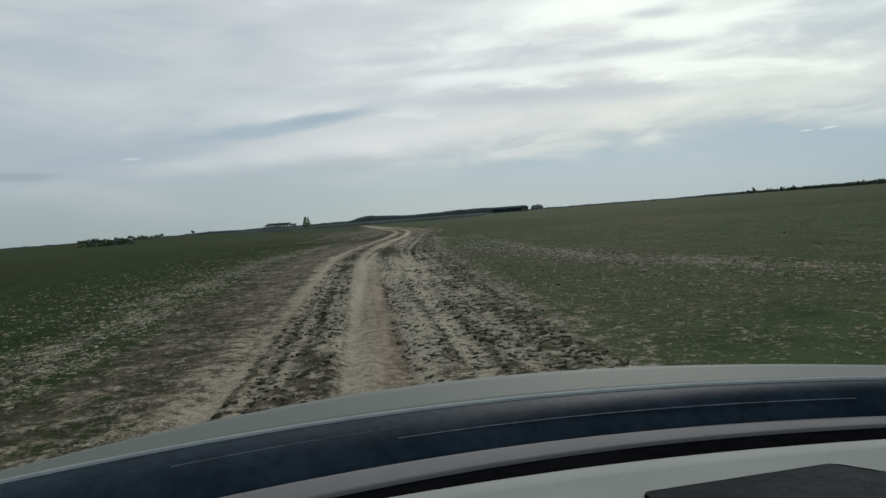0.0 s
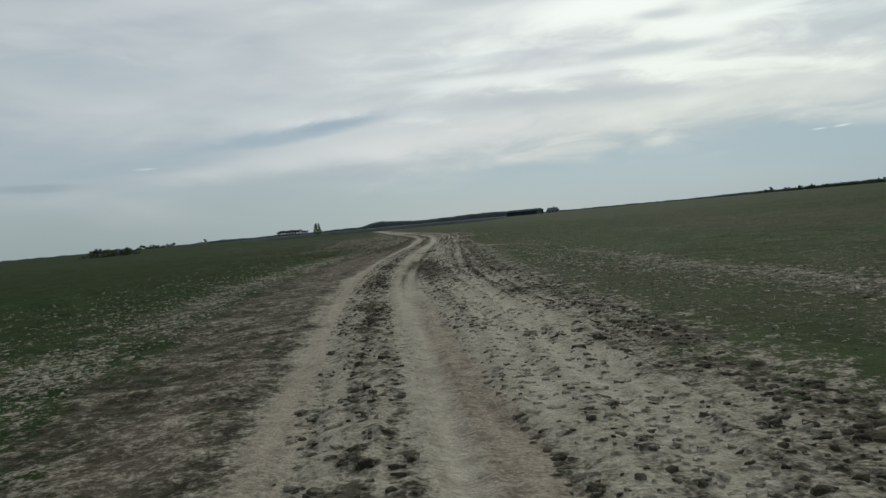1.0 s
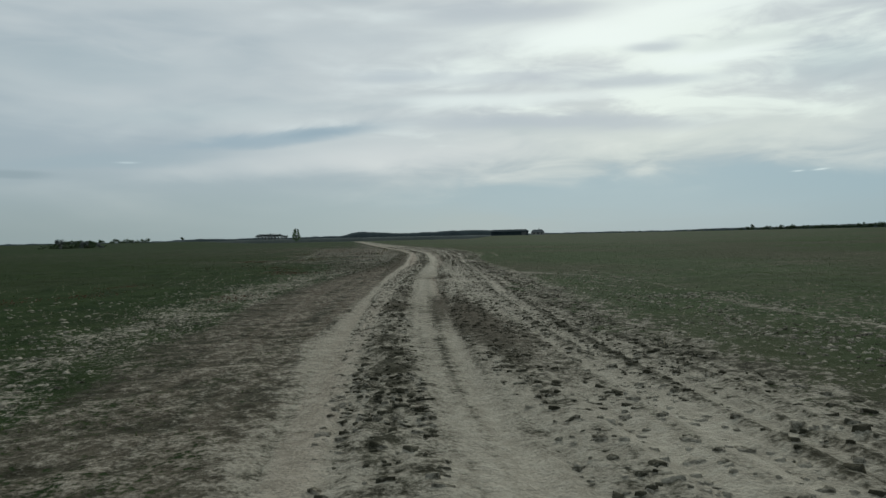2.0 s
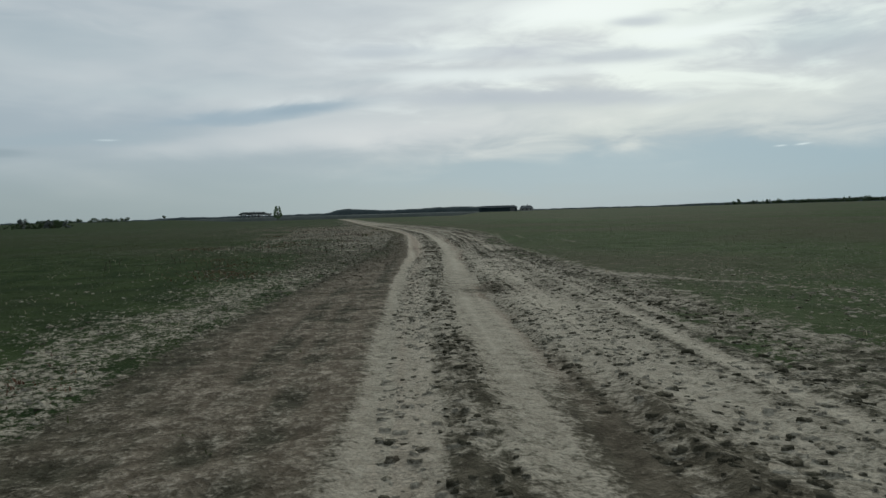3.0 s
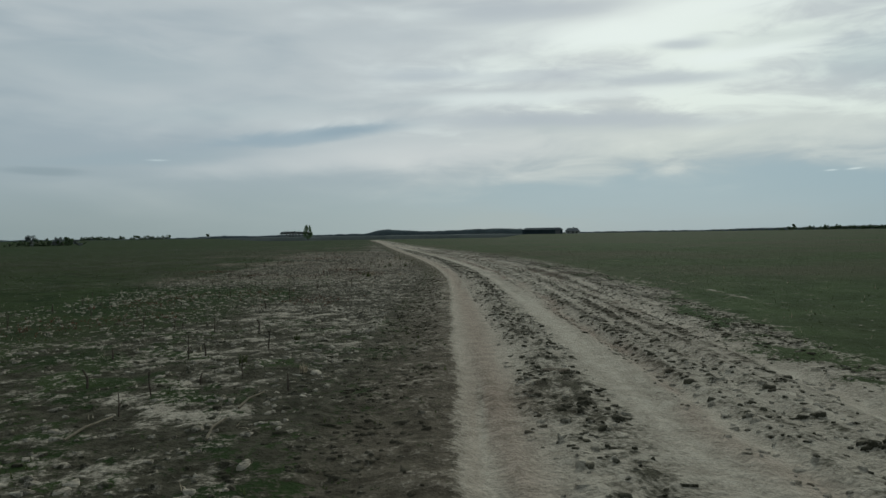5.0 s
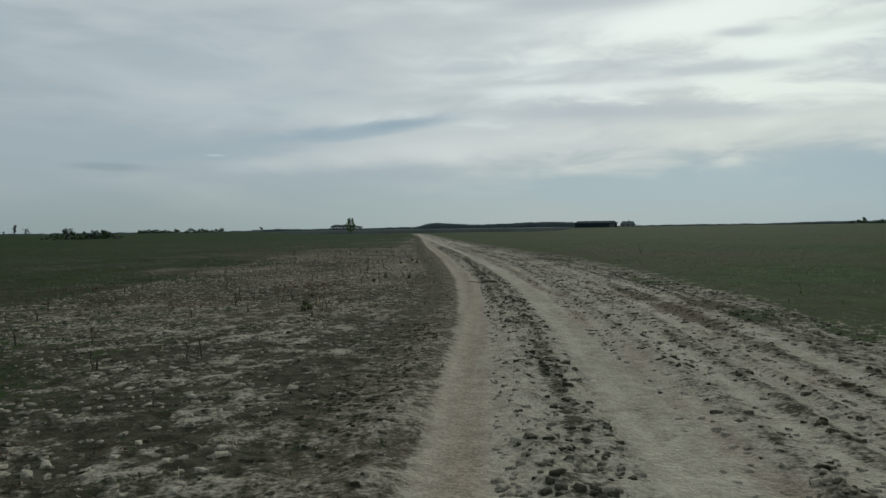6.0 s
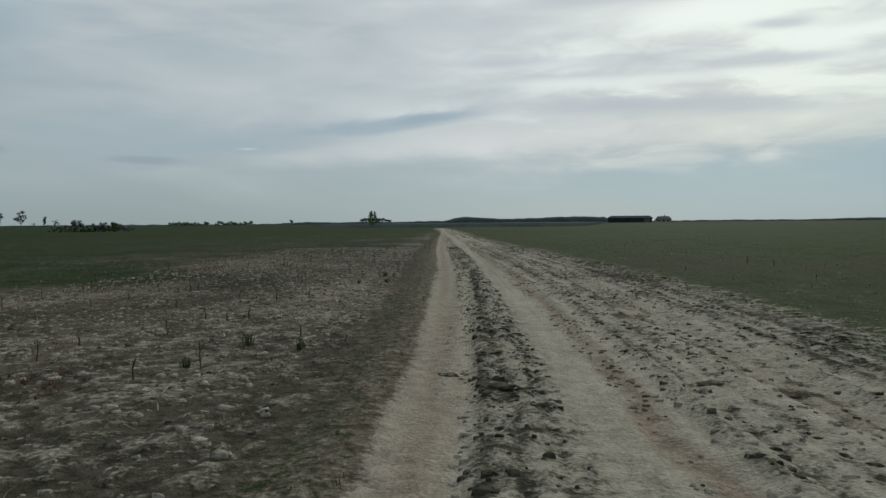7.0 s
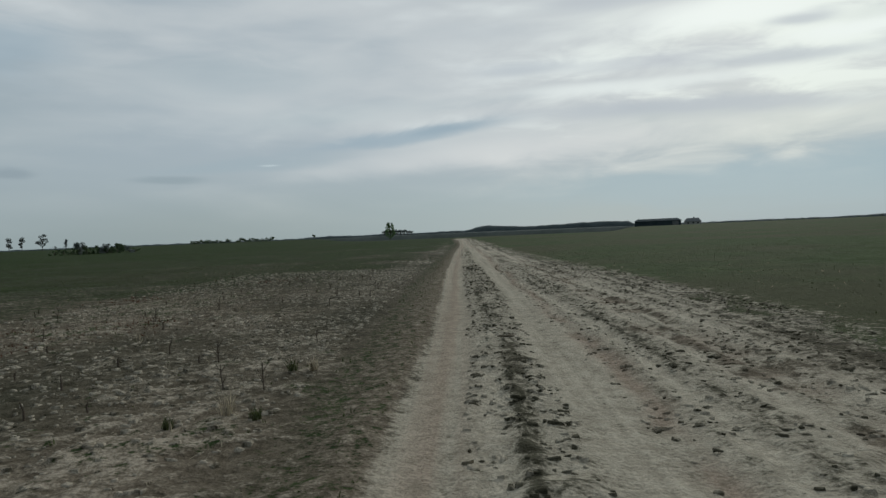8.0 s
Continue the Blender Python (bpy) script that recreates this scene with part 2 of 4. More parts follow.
def ground_material():
    """Bare mud and thin grass; the cover layer says how dry, grassy and smooth the surface is."""
    mat = bpy.data.materials.new("mud_and_grass")
    mat.use_nodes = True
    m = Nodes(mat.node_tree)
    pos = m.add("ShaderNodeNewGeometry").outputs["Position"]
    cover = m.add("ShaderNodeAttribute", attribute_name="cover")
    s = m.add("ShaderNodeSeparateColor")
    m.link(cover.outputs["Color"], s.inputs[0])
    dry, grass, tan = s.outputs
    n1, n2, n3 = m.noise(pos, 0.9, 5, 0.6), m.noise(pos, 7.0, 4, 0.6), m.noise(pos, 38.0, 3, 0.6)
    n0 = m.noise(pos, 0.06, 4, 0.6)
    grain = m.math("ADD", m.math("MULTIPLY", n2, 0.5), m.math("MULTIPLY", n3, 0.5))
    # dry flakes over damp soil, its colour darkened further for shade in the gaps: broken at the size of a finger,
    # gathered at the size of a hand
    flake = m.math("ADD", m.math("MULTIPLY", m.noise(pos, 8.0, 5, 0.65, 0.4), 0.55), m.math("MULTIPLY", m.noise(pos, 27.0, 3, 0.6), 0.45))
    d = m.smooth(m.math("ADD", dry, m.math("MULTIPLY", m.math("SUBTRACT", flake, 0.5), 2.4)), 0.18, 0.72)
    damp = m.mix(m.smooth(n2, 0.35, 0.65), (0.029, 0.028, 0.018), (0.070, 0.066, 0.046))
    crust = m.mix(m.smooth(grain, 0.38, 0.62), (0.238, 0.216, 0.168), (0.368, 0.340, 0.270))
    crust = m.mix(m.smooth(dry, 0.75, 1.0), crust, m.mix(m.smooth(grain, 0.36, 0.64), (0.300, 0.273, 0.214), (0.420, 0.385, 0.306)))
    soil = m.mix(d, damp, crust)
    soil = m.mix(m.math("MULTIPLY", tan, m.math("MULTIPLY_ADD", n2, 0.5, 0.6), clamp=True), soil, m.mix(m.smooth(grain, 0.38, 0.62), (0.170, 0.132, 0.098), (0.305, 0.246, 0.190)))
    green = m.mix(m.smooth(n1, 0.35, 0.65), (0.017, 0.031, 0.010), (0.034, 0.053, 0.018))
    green = m.mix(m.math("MULTIPLY", m.smooth(n0, 0.45, 0.65), 0.6), green, (0.040, 0.045, 0.023))
    # the right field is greener, and lightened to paint in a windscreen's reflected veil
    veil_green = m.mix(m.smooth(n1, 0.35, 0.65), (0.028, 0.047, 0.016), (0.047, 0.071, 0.026))
    veil_green = m.mix(m.math("MULTIPLY", m.smooth(n0, 0.40, 0.62), 0.85), veil_green, (0.054, 0.056, 0.031))
    green = m.mix(cover.outputs["Alpha"], green, veil_green)
    blades = m.smooth(m.math("ADD", grass, m.math("MULTIPLY", m.math("SUBTRACT", flake, 0.5), -2.4)), 0.44, 0.68)
    col = m.mix(blades, soil, green)
    bsdf = m.add("ShaderNodeBsdfPrincipled")
    m.link(col, bsdf.inputs["Base Color"])
    bsdf.inputs["Roughness"].default_value = 0.95
    bsdf.inputs["Specular IOR Level"].default_value = 0.03
    bn = m.add("ShaderNodeBump")
    bn.inputs["Strength"].default_value = 1.0
    bn.inputs["Distance"].default_value = 0.05
    m.link(m.math("ADD", m.math("MULTIPLY", grain, 0.5), flake), bn.inputs["Height"])
    m.link(bn.outputs[0], bsdf.inputs["Normal"])
    o = m.add("ShaderNodeOutputMaterial")
    m.link(bsdf.outputs[0], o.inputs[0])
    return mat


GROUND = ground_material()
BLADE = material("grass_blade", ((0.042, 0.058, 0.022), (0.090, 0.102, 0.045)), 2.0, bump=0, islands=True, translucent=0.45)
STRAW = material("dry_straw", ((0.24, 0.21, 0.15), (0.42, 0.37, 0.27)), 4.0, bump=0, islands=True, translucent=0.45)
DEAD = material("dead_stalk", ((0.05, 0.04, 0.03), (0.12, 0.095, 0.07)), 8.0, bump=0, islands=True)
RED = material("red_weed", ((0.075, 0.042, 0.028), (0.14, 0.075, 0.05)), 3.0, bump=0, islands=True, translucent=0.4)
LEAF = material("tree_leaf", ((0.044, 0.072, 0.038), (0.088, 0.128, 0.064)), 0.6, bump=0, islands=True, translucent=0.45)
LIGHT_LEAF = material("young_leaf", ((0.105, 0.175, 0.080), (0.19, 0.275, 0.14)), 0.6, bump=0, islands=True, translucent=0.45)
# grey-green twigs, made paler to carry distance haze in their colour
BARE = material("hazed_grey_twigs", ((0.12, 0.142, 0.140), (0.20, 0.222, 0.212)), 0.6, bump=0, islands=True, translucent=0.4)
BARK = material("bark", ((0.05, 0.04, 0.032), (0.12, 0.10, 0.08)), 3.0)
# the bluish haze of distance is mixed into the foliage colour
HAZED_WOODS = material("far_woods", ((0.052, 0.070, 0.074), (0.076, 0.097, 0.100)), 0.02, fine=0.15, bump=0)
FAR_FIELD = material("far_field", ((0.10, 0.115, 0.105), (0.14, 0.155, 0.14)), 0.01, fine=0.1, bump=0)
SHED = material("dark_sheet_metal", ((0.026, 0.040, 0.046), (0.042, 0.058, 0.066)), 0.3, 0.95, spec=0.03)
ROOF = material("grey_roof", ((0.08, 0.09, 0.095), (0.14, 0.15, 0.15)), 0.5, 0.9)
WALLS = material("pale_plaster", ((0.28, 0.29, 0.28), (0.40, 0.40, 0.37)), 0.5)
PAINT = material("silver_green_paint", ((0.095, 0.112, 0.102), (0.12, 0.135, 0.122)), 2.0, 0.75, 0.0, 0.02, spread=0.3)
# grey trim, raised in tone to hold the highlight along the ledge
LIP = material("pale_trim_highlight", ((0.27, 0.30, 0.30), (0.33, 0.36, 0.355)), 5.0, 0.7, 0.0, 0.05)
RUBBER = material("navy_black_rubber", ((0.008, 0.016, 0.025), (0.018, 0.030, 0.043)), 5.0, 0.62, 0.0, 0.1, spec=0.05)
DASH = material("grey_dash_plastic", ((0.10, 0.102, 0.11), (0.125, 0.127, 0.132)), 4.0, 0.8, 0.0, 0.15, 300)
SHELF = material("grey_green_plastic", ((0.185, 0.205, 0.19), (0.225, 0.245, 0.225)), 4.0, 0.8, 0.0, 0.15, 300)
# near-black without gloss: gives the flat dash strip a deep groove's shade
SEAM = material("matte_black", ((0.004, 0.004, 0.005), (0.007, 0.007, 0.008)), 5.0, 1.0, spec=0.0)
GRILLE = material("dark_mesh_plastic", ((0.035, 0.037, 0.037), (0.06, 0.062, 0.062)), 8.0, 0.6)
# paler tone that paints highlights onto the dash pad
GLINT = material("pad_glint", ((0.10, 0.115, 0.13), (0.16, 0.18, 0.195)), 20.0, 0.4)


# ---------------------------------------------------------------- mesh helpers
def part(name, bm, mat, parent=None, label="", smooth=False):
    me = bpy.data.meshes.new(name)
    bm.to_mesh(me)
    bm.free()
    return part_mesh(name, me, mat, parent, label, smooth)


def part_mesh(name, me, mat, parent=None, label="", smooth=False):
    me.materials.append(mat)
    if smooth:
        me.polygons.foreach_set("use_smooth", [True] * len(me.polygons))
    ob = new(name, me)
    if parent is not None:
        ob.parent = parent
    if label:
        tagged(ob, label)
    return ob


def quads(name, verts, faces):
    """A mesh from numpy arrays: verts (n, 3) and faces (m, 3 or 4)."""
    me = bpy.data.meshes.new(name)
    me.vertices.add(len(verts))
    me.vertices.foreach_set("co", np.ascontiguousarray(verts, dtype=np.float32).ravel())
    k = faces.shape[1]
    me.loops.add(faces.size)
    me.loops.foreach_set("vertex_index", np.ascontiguousarray(faces, dtype=np.int32).ravel())
    me.polygons.add(len(faces))
    me.polygons.foreach_set("loop_start", np.arange(0, faces.size, k, dtype=np.int32))
    me.update(calc_edges=True)
    return me


def lattice(ix, iy, seed):
    h = (ix.astype(np.int64) * 374761393 + iy.astype(np.int64) * 668265263 + seed * 974634777) & 0xFFFFFFFF
    h = ((h ^ (h >> 13)) * 1274126177) & 0xFFFFFFFF
    return ((h ^ (h >> 16)) & 0xFFFF) / 65535.0


def value_noise(x, y, seed=0):
    """Smooth noise from 0 to 1 with a cell of one."""
    ix, iy = np.floor(x), np.floor(y)
    fx, fy = x - ix, y - iy
    fx, fy = fx * fx * (3 - 2 * fx), fy * fy * (3 - 2 * fy)
    a, b = lattice(ix, iy, seed), lattice(ix + 1, iy, seed)
    c, d = lattice(ix, iy + 1, seed), lattice(ix + 1, iy + 1, seed)
    return (a + (b - a) * fx) + ((c + (d - c) * fx) - (a + (b - a) * fx)) * fy


def fbm(x, y, seed=0, octaves=3):
    total, amp, norm = 0.0, 1.0, 0.0
    for i in range(octaves):
        total = total + amp * value_noise(x * 2 ** i + 17.3 * i, y * 2 ** i - 9.1 * i, seed + i)
        norm, amp = norm + amp, amp * 0.5
    return total / norm


def ramp(v, lo, hi):
    t = np.clip((v - lo) / (hi - lo), 0, 1)
    return t * t * (3 - 2 * t)


def bell(v, width):
    return np.exp(-(v / width) ** 2)


# ---------------------------------------------------------------- the plan of the track
def curve(stations, values):
    s, v = np.array(stations, float), np.array(values, float)

    def at(y):
        # a running mean over six metres rounds the corners
        y = np.asarray(y, float)
        return sum(np.interp(y + o, s, v) for o in (-4, -2, 0, 2, 4)) / 5
    return at


field_edge = curve((-10, 10, 19, 26, 33, 41, 47, 52, 57, 64, 68, 73, 78, 90, 103, 130, 160, 212, 300, 420), (-3.1, -3.2, -3.55, -3.5, -2.95, -1.85, -0.55, 0.42, 1.30, 2.00, 2.45, 3.2, 3.5, 3.25, 2.75, 2.5, 2.2, -0.4, 1, 16))
track_left = curve((-10, 17, 27, 35, 43, 51, 57, 64, 70, 73, 80, 88, 95, 108, 128, 157, 187, 212, 300, 420), (-1.6, -1.5, -1.42, -0.5, 0.33, 1.58, 2.28, 3.05, 3.62, 3.95, 4.17, 4.12, 4.0, 3.6, 3.15, 2.8, 1.9, 0.3, 2, 17))
track_right = curve((-10, 12, 20, 26, 33, 43, 50, 57, 67, 73, 81, 91, 103, 127, 170, 212, 300, 420), (1.7, 1.85, 2.5, 2.65, 3.2, 4.45, 4.95, 5.95, 7.7, 8.4, 9.15, 9.2, 8.6, 6.8, 5.6, 3.0, 4, 18.5))
clod_line = curve((-10, 14, 27, 34, 43, 52, 57, 64, 70, 73, 80, 95, 128, 212, 420), (-0.85, -0.7, -0.55, 0.0, 1.0, 2.4, 3.2, 3.9, 4.45, 4.75, 5.05, 4.93, 3.9, 1.0, 17.6))
wet_line = curve((40, 50, 57, 65, 71, 76, 90, 98, 110, 127), (2.4, 3.5, 5.0, 6.5, 7.3, 7.45, 7.32, 7.22, 7.0, 5.4))
side_track = curve((-10, 10, 16, 22, 28, 36, 45, 55, 62, 71, 120), (11.5, 8.3, 7.0, 6.0, 5.8, 7.0, 8.2, 9.5, 9.3, 9.0, 9.9))


def rise(x, y):
    """The fields climb a little towards the far barn and trees; ahead they fall away past a low crest into a broad valley."""
    turn = np.degrees(np.arctan2(x - 4.8, np.maximum(y - 84.0, 1.0)))
    dip = ramp(turn, -15, -7) * (1 - ramp(turn, 9.5, 13.5)) * ramp(y, 110, 160)
    hills = 1.0 * ramp(np.hypot(x, y - 60), 180, 480)
    return hills * (1 - dip) + dip * (0.3 * ramp(y, 150, 215) - 15.0 * ramp(y, 222, 1100) * (1 - ramp(y, 1500, 1950)))


def spot(x, y, cx, cy, wx, wy):
    """One damp or worn patch of the track, round cx, cy."""
    return np.exp(-((x - cx) / wx) ** 2 - ((y - cy) / wy) ** 2)


def surface(x, y):
    """Height, dryness, grass and tan smoothness of the ground at x, y."""
    F, L, R, M, W = field_edge(y), track_left(y), track_right(y), clod_line(y), wet_line(y)
    wob = fbm(x * 0.9, y * 0.5, 3, 3) - 0.5
    fine = fbm(x * 6.0, y * 5.0, 11, 3) - 0.5
    mid = fbm(x * 2.2, y * 1.6, 21, 3) - 0.5
    broad = fbm(x * 0.35, y * 0.22, 31, 3) - 0.5
    crumb = fbm(x * 9.0, y * 9.0, 71, 2) - 0.5
    ripple = fbm(x * 2.2, y * 3.6, 81, 3) - 0.5
    late = ramp(y, 44, 60)                                       # past the bend the ground is barer
    bare = ramp(y, 66, 80)                                       # and then a dried sheet of mud, torn by cracks
    torn = fbm(x * 1.5 + 1.2 * mid, y * 3.0 + 1.2 * wob, 85, 3)
    crack = (1 - ramp(np.abs(torn - 0.5), 0.006, 0.045)) * ramp(fbm(x * 0.8, y * 1.1, 87, 2), 0.34, 0.55)
    far = ramp(np.hypot(x, y - 60), 60, 160)

    clean = ramp(y, 26, 38)                                      # from here the track has a clean edge
    left = 1 - ramp(x + wob * (0.9 - 0.60 * clean) + mid * (0.4 - 0.2 * clean), F - 0.25, F + 0.25)         # field on the left
    verge = (1 - left) * (1 - ramp(x + wob * (0.12 + 0.4 * (1 - clean)) + mid * (0.06 + 0.3 * (1 - clean)), L - 0.30 + 0.24 * clean, L + 0.24 - 0.18 * clean))
    right = ramp(x + wob * 2.0 + mid * 1.0, R - 0.6, R + 0.5)    # field on the right
    road = np.clip(1 - left - verge - right, 0, 1)
    gone = ramp(y, 200, 235)                                     # the track dips out of sight
    right, road, verge = right + gone * (road + verge), road * (1 - gone), verge * (1 - gone)

    # ---- the track: worn wheel lines, a strip of clods between, crusted mud to the right
    a = x - L
    span = R - L
    rut1 = bell(np.maximum(np.abs(a - 0.33) - 0.14, 0), 0.20)
    rut2 = bell(np.maximum(np.abs(x - (M + 0.84)) - 0.20, 0), 0.24)
    rut3 = bell(x - (M + 1.9 + 0.5 * late), 0.24) * ramp(span, 3.0, 4.2)
    clods = bell(np.maximum(np.abs(x - M) - 0.12, 0), 0.30)
    rough = np.clip(1 - rut1 - rut2 - rut3 * 0.8, 0, 1)
    lines = fbm(a * 7.0, y * 0.13, 51, 2) - 0.5                   # tyre marks along the track
    marks = fbm(a * 16.0, y * 0.10, 55, 2) - 0.5
    edge = ramp(x, R - 1.6, R + 0.2)
    tread, berm = 0.0, 0.0
    for i, (at, width) in enumerate(((0.10, 0.10), (0.50, 0.09), (0.60, 0.11), (0.70, 0.08), (0.77, 0.10), (0.86, 0.09), (0.93, 0.07))):
        q = a - at * span - 0.9 * (fbm(y * 0.045 + 7.7 * i, y * 0 + i, 90 + i, 2) - 0.5)
        seen = ramp(fbm(y * 0.09, y * 0 + 3.1 * i, 97 + i, 2), 0.36, 0.56)
        tread, berm = tread + seen * bell(q, width), berm + seen * (bell(q - 1.9 * width, 0.6 * width) + 0.6 * bell(q + 1.9 * width, 0.6 * width))
    tread, berm = np.clip(tread, 0, 1), np.clip(berm, 0, 1) * (1 - np.clip(tread, 0, 1))
    dry = 0.63 + 0.06 * late - 0.26 * late * rough * ramp(fine + crumb + 0.6 * ripple, 0.0, 0.16) + 0.10 * ramp(y, 34, 42) * (1 - ramp(y, 66, 76)) + 0.24 * tread - (0.14 + 0.12 * late) * berm + 0.16 * rut1 + 0.16 * rut2 + 0.14 * rut3 + 0.45 * lines + 0.35 * marks + 0.30 * mid + 0.34 * broad + 0.3 * crumb * rough
    dry = dry - clods * (0.21 - 0.12 * late) * (0.4 + 1.8 * ramp(mid + fine, -0.05, 0.25)) * (1 - 0.7 * rut1) - 0.22 * edge * (1 - 0.6 * late)
    start = 1 - ramp(y, 11, 19)                                  # at the outset the wheel lines are brown
    dry = dry - start * (0.24 * rut1 + 0.20 * rut2)
    groove = bell(x - (M + 1.08) - 0.5 * wob, 0.11) * ramp(broad + 0.4 * mid, -0.2, 0.05)
    wet = bell(x - W + 0.9 * mid + 0.5 * wob, 0.13 + 0.30 * ramp(broad + 0.5 * mid, -0.05, 0.18)) * ramp(y, 58, 70) * (1 - ramp(y, 112, 128)) * ramp(broad + mid + 0.6 * fine, -0.22, 0.12)
    ridge = (bell(x - W - 0.36, 0.14) + bell(x - W + 0.38, 0.16)) * ramp(y, 60, 72)
    damp = 0.75 * spot(x, y, 1.25, 31.5, 0.55, 4.2) + 0.5 * spot(x, y, 2.25, 42.6, 0.7, 1.0) + 0.5 * spot(x, y, 0.1, 33.5, 0.4, 0.8) - 0.12 * spot(x, y, 1.7, 20.0, 1.2, 8.0) + 0.45 * spot(x, y, 2.75, 57.0, 0.5, 0.7) + 0.3 * ramp(broad + 0.3 * mid, 0.10, 0.24) * rough
    dry = road * (dry - 0.52 * wet + 0.16 * ridge - 0.30 * groove - damp)
    tan = road * (0.62 * bell(np.maximum(np.abs(x - (M + 0.95)) - 0.10, 0), 0.12) * (1 - ramp(y, 17, 26))
                  + 0.60 * bell(x - (M + 1.08) - 0.5 * wob, 0.13) * ramp(y, 32, 40) * ramp(lines + mid, -0.2, 0.1)
                  + 0.85 * bell(a - 0.30, 0.24 + 0.1 * start) * (0.50 + 0.50 * late + 0.25 * start) * ramp(lines + marks, -0.3, 0.1) + 0.35 * rut3 * late * ramp(mid, -0.1, 0.2) + 0.5 * groove * late + 0.30 * damp + 0.3 * wet)
    h = road * (0.018 * berm - 0.022 * tread + 0.022 * lines + 0.014 * marks - 0.030 * groove - 0.025 * wet + 0.02 * ridge - 0.035 * rut1 - 0.035 * rut2 - 0.025 * rut3 + rough * (0.028 * fine + 0.022 * crumb + 0.02 * mid) + clods * (0.05 * fine + 0.03 * crumb + 0.015))
    grass = road * (-0.6 + 0.95 * edge * ramp(mid + 0.4 * broad, -0.10, 0.15))

    # ---- the smooth brown verge
    hem = bell(x - F, 0.5)
    dry = dry + verge * (0.27 + (0.55 * ripple + 0.3 * crumb) * (1 - 0.35 * clean - 0.35 * bare) - 0.15 * bare - 0.08 * hem + 0.10 * late - 0.21 * bell(y - 55, 7.5))
    tan = tan + verge * (1 - 0.6 * hem) * ((0.24 + 0.18 * clean) * (1 - late) * ramp(lines + ripple, -0.35, 0.25) + late * 0.22 + 0.24 * bare)
    grass = grass + verge * (0.34 * (1 - late) * (1 - ramp(y, 27, 38)) + 0.10 * hem + (0.32 + 0.09 * bare) * late + 0.30 * bell(y - 55, 4.5) * ramp(mid + broad, -0.05, 0.15) * ramp(L - x, 0.3, 0.7) + (0.5 - 0.35 * clean - 0.10 * bare) * mid)
    h = h + verge * ((0.07 - 0.055 * bare) * ripple + 0.018 * fine + 0.015 * mid - 0.012 + 0.03 * late * bell(x - L + 0.25, 0.2))

    # ---- field on the left: green with pale crumbs, later a pale broken crust
    off = np.clip(F - x, 0, None)
    crust = late * (1 - ramp(off, 1.6 + 6 * broad + 2.5 * ramp(y, 62, 76), 4.6 + 9 * broad + 4.5 * ramp(y, 62, 76))) * (1 - ramp(y + 6 * broad, 94, 116))
    strew = (1 - ramp(off, 0.6, 3.4 + 5 * broad)) * (0.36 + 1.3 * mid) + (0.30 + 0.25 * bell(y - 43, 8.0)) * bell(off - 0.9, 0.7)
    strew = np.clip(strew + 0.35 * (1 - ramp(off, 8, 26)) * ramp(broad + 0.6 * mid, 0.0, 0.25), 0, 1) * (1 - 0.75 * far)
    brown = late * (1 - 0.5 * ramp(off, 20, 90)) * (1 - 0.5 * ramp(y, 150, 300))
    pale = 0.13 * bell(off - 1.4, 1.3) * ramp(y, 50, 56) + 0.10 * ramp(y, 56, 68) * (1 - 0.6 * ramp(y, 78, 88))
    dry = dry + left * ((0.14 + 0.34 * strew + 0.5 * crumb - 0.08 * brown) * (1 - crust) + crust * (0.05 + pale - 0.17 * bell(y - 53, 7.0) + bare * (0.08 - 0.75 * crack) + (1.25 - 0.75 * bare) * ripple + 0.6 * broad + (0.9 - 0.45 * bare) * crumb + 0.5 * fine))
    tan = tan + left * crust * bare * (0.22 + 0.8 * broad)
    g_left = 0.92 - 0.50 * strew + 0.45 * broad + 0.4 * mid - brown * (0.10 + 0.16 * ramp(y, 64, 80) + 0.5 * broad)
    g_crust = 0.36 - 0.18 * bare - 0.6 * pale + 0.40 * ramp(0.7 * broad + mid + 0.8 * fine, 0.02, 0.40)
    grass = grass + left * (g_left * (1 - crust) + g_crust * crust + far * 0.35)
    h = h + left * (0.04 * fine + 0.03 * crumb + 0.03 * mid - 0.03 * crust * bare * crack)

    # ---- field on the right: green, with thin pale rows of crumbs
    rows = 0.75 * bell(x - R - 0.35, 0.8 - 0.35 * bell(y - 58, 10.0)) + 0.72 * bell(x - side_track(y) - 1.5 * broad, 0.20 + 0.8 * (1 - ramp(y, 26, 36))) * (1 - 0.5 * ramp(y, 30, 40)) * (1 - ramp(y, 70, 80))
    rows = rows + 0.8 * bell(y - 46 + 1.9 * (x - 4.2), 0.8) * ramp(x, 3.5, 4.2) * (1 - ramp(x, 6.5, 8.0))
    rows = rows + 0.5 * (bell(x - R - 1.7, 0.14) + bell(x - R - 3.2, 0.14)) * ramp(y, 46, 54) * (1 - ramp(y, 74, 84))
    strewn = (1 - ramp(x - R, 10, 24)) * ramp(rows * 0.75 + 0.5 * fine + 0.5 * mid + 0.3 * crumb, 0.22, 0.85)
    dry = dry + right * (0.22 + 0.26 * strewn + 0.3 * crumb)
    grass = grass + right * (0.74 - 0.50 * strewn + 0.15 * late + 0.35 * mid + 0.25 * broad + far * 0.25)
    h = h + right * (0.03 * fine + 0.02 * crumb + 0.02 * mid)

    h = (h + 0.05 * broad) * (1 - far) + rise(x, y)
    return h, np.clip(dry, -0.3, 1), np.clip(grass, 0, 1), np.clip(tan, 0, 1), right


def spaced(start, step, growth, limit):
    values = [start]
    while abs(values[-1]) < limit:
        values.append(values[-1] + step)
        step *= growth
    return values


